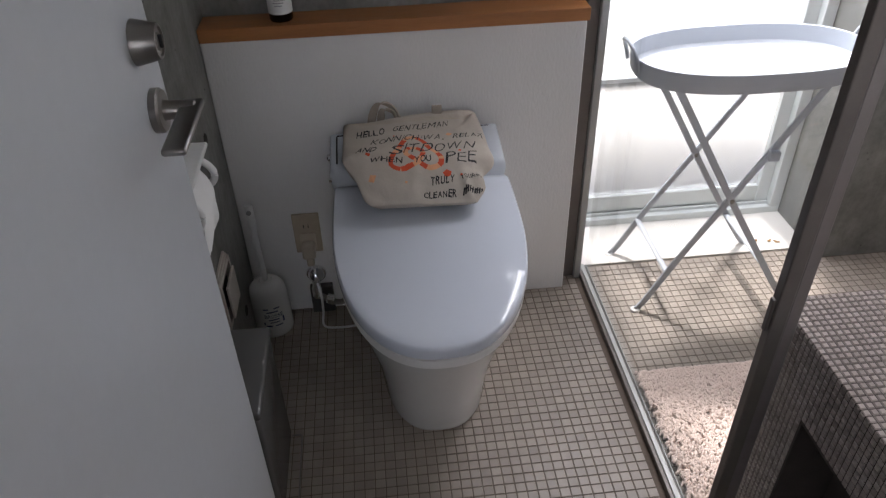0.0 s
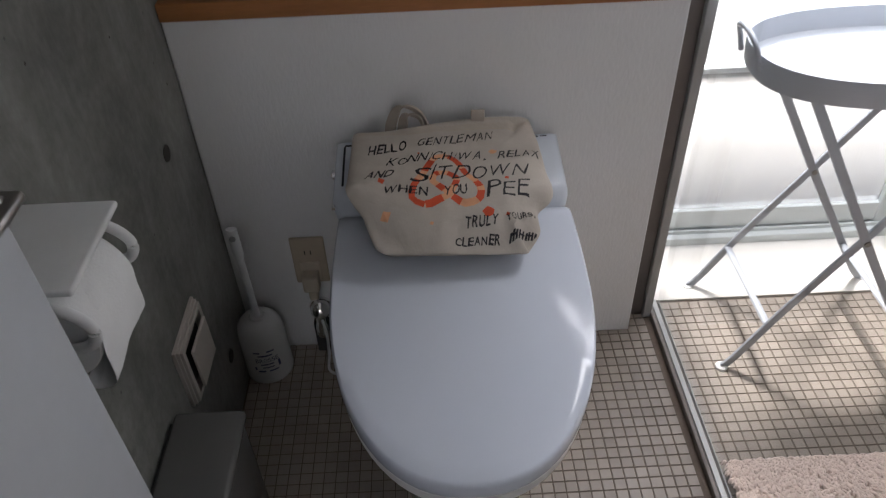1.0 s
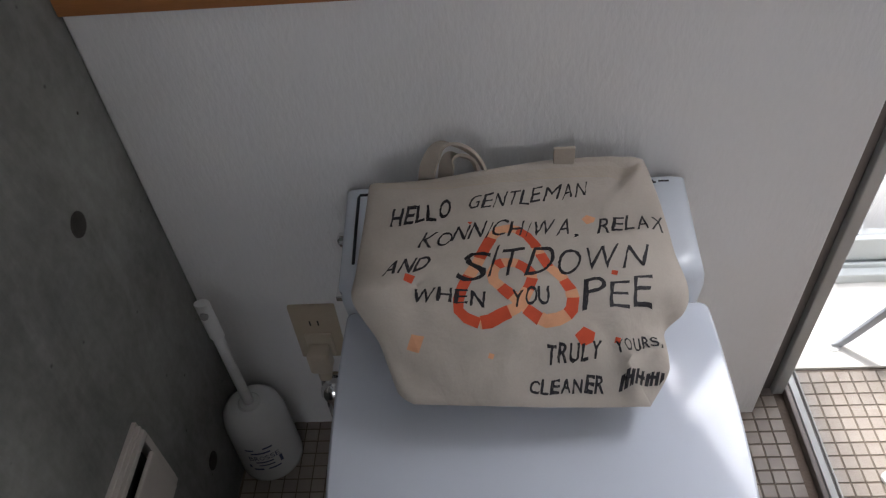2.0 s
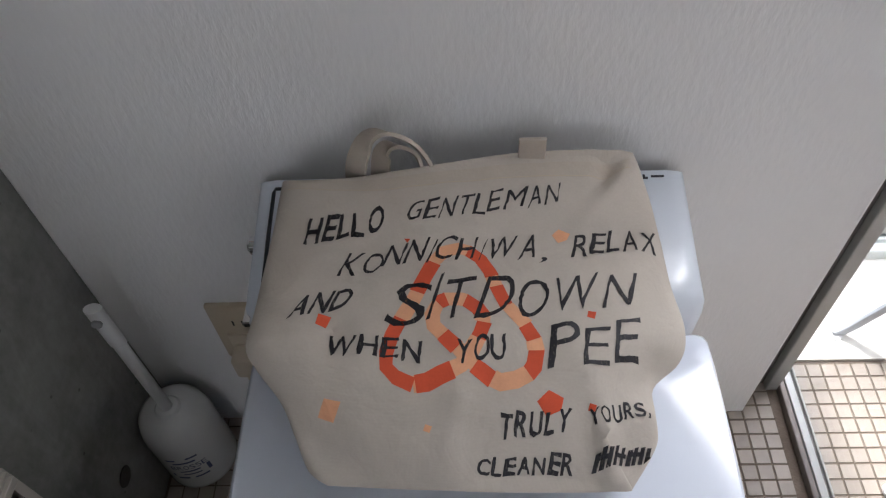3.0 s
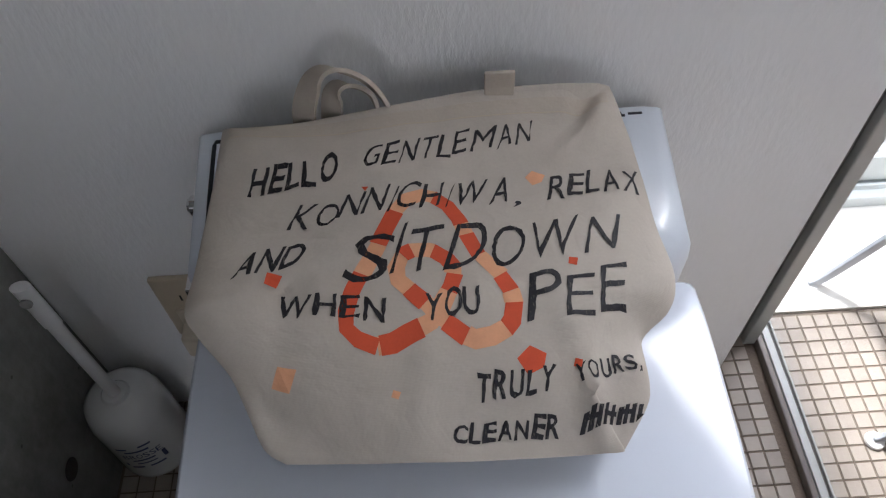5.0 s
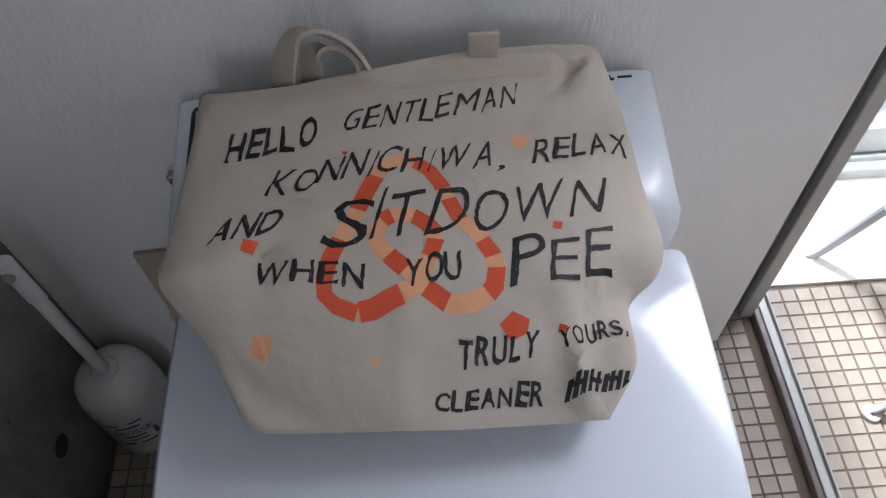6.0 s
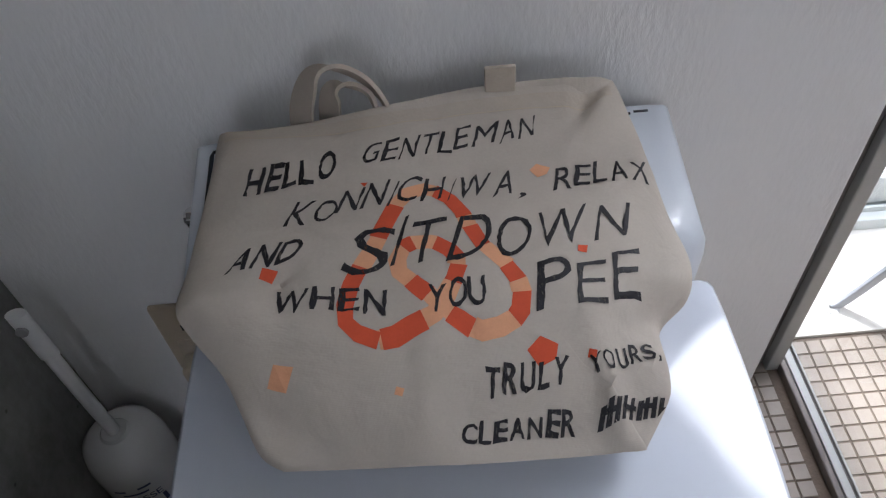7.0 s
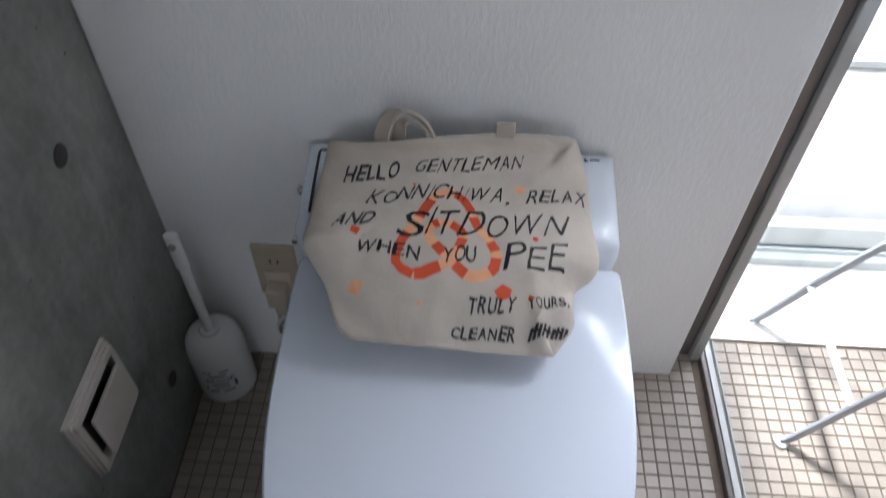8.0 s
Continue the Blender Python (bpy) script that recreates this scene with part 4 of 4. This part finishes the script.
way = spline([(-0.108, 0, 0.8098), (-0.075, 0, 0.798), (-0.055, 0, 0.765), (-0.054, 0, 0.735), (-0.056, 0, 0.712), (-0.062, 0, 0.694), (-0.078, 0, 0.687), (-0.09, 0, 0.692)], 6)
rows = []
for o in (0.0, 0.0009):
    rows.append([[bm.verts.new((p.x + o + 0.002 * math.sin(j * 1.1 + i * 0.25), -0.676 + 0.104 * j / 6, p.z + o * 0.5 + 0.008 * (j / 6) * max(0.0, i / len(way) - 0.3))) for j in range(7)] for i, p in enumerate(way)])
for g in rows:
    for a, b in zip(g, g[1:]):
        for j in range(6):
            bm.faces.new((a[j], a[j + 1], b[j + 1], b[j]))
part("loose_end", bm, M_PAPER, roll, "loose hanging sheet", smooth=True)

# bottle on the ledge
bottle = thing("bottle", (0.02, 0.033, LEDGE + 0.03), "dark glass bottle with a white label", "bottle")
bz = LEDGE + 0.0305
bm = turned(bmesh.new(), (0.02, 0.033, bz), [(0.024, 0), (0.026, 0.003), (0.026, 0.11), (0.022, 0.125), (0.011, 0.135), (0.011, 0.15)], 28)
part("body", bm, M_BOTTLE, bottle, smooth=True)
part("cap", turned(bmesh.new(), (0.02, 0.033, bz + 0.151), [(0.0125, 0), (0.0125, 0.02), (0.011, 0.022)], 20), M_BLACK, bottle, smooth=True)
lab = part("label", turned(bmesh.new(), (0.02, 0.033, bz + 0.018), [(0.0262, 0), (0.0266, 0.0005), (0.0266, 0.0335), (0.0262, 0.03355)], 28), M_LABEL, bottle, "white paper label", smooth=True)
for i in range(6):
    bm = bmesh.new()
    a0, a1, zz = -0.35 - 0.1 * (i % 2), 0.3 + 0.15 * (i % 3), bz + 0.036 + 0.006 * i
    lo = [bm.verts.new((0.02 + 0.0269 * math.sin(a0 + (a1 - a0) * j / 6), 0.033 - 0.0269 * math.cos(a0 + (a1 - a0) * j / 6), zz)) for j in range(7)]
    hi = [bm.verts.new((v.co.x, v.co.y, zz + 0.0022)) for v in lo]
    for j in range(6):
        bm.faces.new((lo[j], lo[j + 1], hi[j + 1], hi[j]))
    part("print_bar", bm, M_PRINT, lab)

# ---- bath side ----
# folding tray table
table = thing("tray_table", (1.1, 0.0, 0), "pale grey metal tray table on crossed folding legs", "tray table")
TC = Vector((1.1, -0.02, 0.655))
TA, TB = 0.279, 0.15


def oval(z, grow, n=56, power=2.5):
    pts = []
    for i in range(n):
        a = 2 * math.pi * i / n
        c, s = math.cos(a), math.sin(a)
        pts.append((TC.x + (TA + grow) * math.copysign(abs(c) ** (2 / power), c), TC.y + (TB + grow) * math.copysign(abs(s) ** (2 / power), s), z))
    return pts


bm = loft(bmesh.new(), [oval(TC.z, -0.01), oval(TC.z, -0.003), oval(TC.z + 0.006, 0.0), oval(TC.z + 0.045, 0.004), oval(TC.z + 0.048, 0.0035), oval(TC.z + 0.047, 0.0),
                        oval(TC.z + 0.008, -0.004), oval(TC.z + 0.004, -0.01)])
tray = part("tray", bm, M_WHITE_METAL, table, "oval tray with raised rim", smooth=True)
for sx in (-1, 1):
    xe = TC.x + sx * (TA + 0.006)
    bm = tube(bmesh.new(), spline([(xe - sx * 0.006, TC.y - 0.032, TC.z + 0.02), (xe + sx * 0.004, TC.y - 0.034, TC.z + 0.055), (xe + sx * 0.012, TC.y - 0.02, TC.z + 0.075), (xe + sx * 0.014, TC.y + 0.01, TC.z + 0.08), (xe + sx * 0.012, TC.y + 0.04, TC.z + 0.073), (xe + sx * 0.002, TC.y + 0.052, TC.z + 0.05), (xe - sx * 0.006, TC.y + 0.05, TC.z + 0.02)], 6), 0.0048, 10)
    part("handle", bm, M_WHITE_METAL, tray, "curved grip", smooth=True)
def flat_bar(pts, wide, thick):
    """A flat metal strip along a way in an x-z plane, its thickness along y."""
    rings = []
    for i, p in enumerate(pts):
        d = (pts[min(i + 1, len(pts) - 1)] - pts[max(i - 1, 0)]).normalized()
        n = Vector((-d.z, 0, d.x)).normalized()
        y = Vector((0, 1, 0))
        b = min(thick, wide) * 0.35
        rings.append([p + n * (wide - b) + y * thick, p + n * wide + y * (thick - b), p + n * wide - y * (thick - b), p + n * (wide - b) - y * thick,
                      p - n * (wide - b) - y * thick, p - n * wide - y * (thick - b), p - n * wide + y * (thick - b), p - n * (wide - b) + y * thick])
    return loft(bmesh.new(), rings)


XA, XB, XC = 0.88, 1.313, 1.084
for yy, dy in ((-0.127, 0.006), (0.13, -0.012)):
    for sgn in (1, -1):
        if sgn > 0:
            way = spline([(XA, yy, 0.006), (XA + 0.022, yy + dy * 0.1, 0.03), (0.975, yy + dy * 0.4, 0.16), (XC, yy + dy, 0.343), (1.27, yy + dy * 2, 0.654)], 6)
        else:
            way = spline([(XB, yy, 0.006), (XB - 0.025, yy + dy * 0.1, 0.022), (1.236, yy + dy * 0.3, 0.1), (1.17, yy + dy * 0.6, 0.205), (XC, yy + dy, 0.343), (0.897, yy + dy * 2, 0.654)], 6)
        y_off = 0.0042 if sgn > 0 else -0.0042
        way = [Vector((p.x, p.y + y_off * min(1.0, p.z / 0.15), p.z)) for p in way]
        leg = part("leg", flat_bar(way, 0.0085, 0.0036), M_WHITE_METAL, table, smooth=True)
        part("foot", turned(bmesh.new(), (XA if sgn > 0 else XB, yy, 0.0), [(0.0125, 0.0), (0.0135, 0.002), (0.0125, 0.006), (0.008, 0.008)], 18), M_WHITE_PLASTIC, leg, "clear plastic foot", smooth=True)
    part("rivet", turned(bmesh.new(), (XC, yy + dy - 0.011, 0.343), [(0.006, 0), (0.006, 0.022)], 12, (0, 1, 0)), M_STEEL, table)
for xx, yo in ((0.952, 0.004), (1.219, -0.004)):
    part("cross_bar", tube(bmesh.new(), [(xx, -0.124 + yo, 0.125), (xx, 0.126 + yo, 0.125)], 0.0085, 10, flat=0.45), M_WHITE_METAL, table, smooth=True)
part("clip", Box(1.152, 1.178, -0.132, -0.108, 0.452, 0.478, bevel=0.003), M_WHITE_METAL, table)
part("clip", Box(1.206, 1.228, 0.098, 0.118, 0.56, 0.578, bevel=0.003), M_WHITE_METAL, table)

# dry leaf scraps on the sill
for lx, ly, turn_by, ln in ((1.385, 0.125, 0.3, 0.016), (1.405, 0.118, -0.5, 0.02), (1.345, 0.13, 1.1, 0.011)):
    bm = bmesh.new()
    c, s2 = math.cos(turn_by), math.sin(turn_by)
    rings = []
    for i in range(7):
        t = i / 6
        w, z = 0.0045 * math.sin(math.pi * (0.08 + 0.84 * t)), 0.0052 + 0.004 * (t - 0.5) ** 2 * 4
        mid = Vector((lx + c * ln * (t - 0.5), ly + s2 * ln * (t - 0.5), z))
        side = Vector((-s2, c, 0)) * w
        rings.append([mid + side + Vector((0, 0, 0.0022)), mid, mid - side + Vector((0, 0, 0.0018)), mid - Vector((0, 0, 0.0006))])
    loft(bm, rings)
    solid("dry_leaf", bm, M_LEAF, "curled dry brown leaf scrap on the window sill", "leaf", smooth=True)

# bath mat: thick chenille tufts on a backing
mat_rug = thing("bath_mat", (1.0, -0.55, 0), "pale pink chenille bath mat on the tiled floor", "bath mat")
RX0, RX1, RY0, RY1 = 0.81, 1.19, -1.0, -0.372
part("backing", Box(RX0, RX1, RY0, RY1, 0.001, 0.013, bevel=0.004), M_RUG, mat_rug)
rng = random.Random(9)
verts, faces = [], []
for i in range(9000):
    x, y = rng.uniform(RX0 - 0.004, RX1 + 0.004), RY1 + 0.004 - (RY1 - RY0) * rng.random() ** 1.5
    a, ln, r = rng.uniform(-0.9, 0.9) - 1.6 + 1.1 * noise.noise((x * 9, y * 9, 0)), rng.uniform(0.013, 0.021), rng.uniform(0.0026, 0.0036)
    dx, dy = math.cos(a), math.sin(a)
    base = len(verts)
    for k, (t, w, z) in enumerate(((0.0, 0.8, 0.011), (0.4, 1.0, 0.0205), (0.85, 0.95, 0.021), (1.05, 0.35, 0.0165))):
        px, py = x + dx * ln * t, y + dy * ln * t
        zz = z + rng.uniform(-0.0015, 0.0015)
        for c, s2 in ((1, 0), (0, 1), (-1, 0), (0, -1)):
            verts.append((px - dy * r * w * c, py + dx * r * w * c, max(0.003, zz + r * w * s2)))
    for k in range(3):
        for j in range(4):
            p, q = base + 4 * k + j, base + 4 * k + (j + 1) % 4
            faces.append((p, q, q + 4, p + 4))
me = bpy.data.meshes.new("pile")
me.from_pydata([(x - 1.0, y + 0.55, z) for x, y, z in verts], [], faces)
me.polygons.foreach_set("use_smooth", [True] * len(me.polygons))
me.materials.append(M_RUG)
pile = new("pile", me)
pile.parent = mat_rug
tagged(pile, "shaggy chenille tufts", kind="stuff")

# mosaic bench behind the post
BX0, BY1, BZ = 0.842, -0.755, 0.585
BP = 0.0118
bench = thing("mosaic_bench", (1.15, -1.15, 0), "bath surround clad in small brown-grey glossy mosaic tiles", "bath surround")
part("slab", Box(BX0 + 0.002, XR - 0.001, YD + 0.001, BY1 - 0.002, BZ - 0.14, BZ - 0.0015), M_BENCHG, bench)
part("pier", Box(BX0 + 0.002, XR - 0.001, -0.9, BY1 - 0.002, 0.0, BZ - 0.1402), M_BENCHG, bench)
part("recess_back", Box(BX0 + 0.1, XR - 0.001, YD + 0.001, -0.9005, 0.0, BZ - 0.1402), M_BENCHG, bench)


def tile_mesh_data(cells, size, h, b):
    """Joined little tiles; each cell is (corner, axis u, axis v, normal)."""
    v, f = [], []
    for o, u, w, n in cells:
        k = len(v)
        for i, (lo, d) in enumerate(((0.0, 0.0), (b, h))):
            for su, sv in ((lo, lo), (size - lo, lo), (size - lo, size - lo), (lo, size - lo)):
                v.append(o + u * su + w * sv + n * d)
        f.append((k + 4, k + 5, k + 6, k + 7))
        for j in range(4):
            f.append((k + j, k + (j + 1) % 4, k + 4 + (j + 1) % 4, k + 4 + j))
    return v, f


def tiles_object(name, cells, size, h, b, mat, parent, label=""):
    v, f = tile_mesh_data(cells, size, h, b)
    base = origin_of(parent)
    me = bpy.data.meshes.new(name)
    me.from_pydata([p - base for p in v], [], f)
    me.materials.append(mat)
    ob = new(name, me)
    ob.parent = parent
    return tagged(ob, label, kind="stuff")


EX, EY, EZ = Vector((1, 0, 0)), Vector((0, 1, 0)), Vector((0, 0, 1))
cells = []
for i in range(int((XR - BX0) / BP)):
    for j in range(int((BY1 - YD) / BP)):
        cells.append((Vector((BX0 + i * BP, BY1 - (j + 1) * BP, BZ - 0.0015)), EX, EY, EZ))
for j in range(int((BY1 - YD) / BP)):
    for k in range(int(BZ / BP)):
        z = BZ - 0.003 - (k + 1) * BP
        if z < BZ - 0.135 and BY1 - (j + 1) * BP < -0.9:
            continue
        cells.append((Vector((BX0 + 0.002, BY1 - j * BP, z)), -EY, EZ, -EX))
for i in range(int((XR - BX0) / BP)):
    for k in range(int(BZ / BP)):
        cells.append((Vector((BX0 + i * BP, BY1 - 0.002, BZ - 0.003 - (k + 1) * BP)), EX, EZ, EY))
tiles_object("mosaic", cells, BP - 0.0016, 0.0018, 0.0014, M_BENCH, bench, "glossy brown-grey mosaic tiles")

# ---- tiled floor ----
floor = solid("floor", Box(XL - 0.1, XR + 0.1, -3.3, 0.3, -0.12, -0.0016), M_GROUT, "beige mosaic tiled floor with dark grout", kind="structure")
near, far = [], []
nx, ny = int((XR - XL) / PITCH), int((0.115 + 1.6) / PITCH)
for i in range(nx):
    for j in range(ny):
        x, y = XL + 0.004 + i * PITCH, 0.08 - (j + 1) * PITCH
        if PX - 0.0365 < x < PX + 0.018 or (y > 0.06 and x > PX) or (y > 0.012 and x > 1.47) or (x > BX0 and y < -0.8) or (x < XW - 0.012 and y > -0.002):
            continue
        (near if 0.5 < x < 0.75 and y > -0.62 else far).append((x, y))
v, f = tile_mesh_data([(Vector((0, 0, -0.0016)), EX, EY, EZ)], PITCH - 0.0021, 0.0016, 0.0006)
one = bpy.data.meshes.new("tile")
one.from_pydata(v, [], f)
one.materials.append(M_TILE)
for x, y in near[:300]:
    t = new("tile", one)
    t.location = (x, y, 0)
    t.parent = floor
tiles_object("tiles", [(Vector((x, y, -0.0016)), EX, EY, EZ) for x, y in far + near[300:]], PITCH - 0.0021, 0.0016, 0.0006, M_TILES, floor, "beige mosaic tiles")
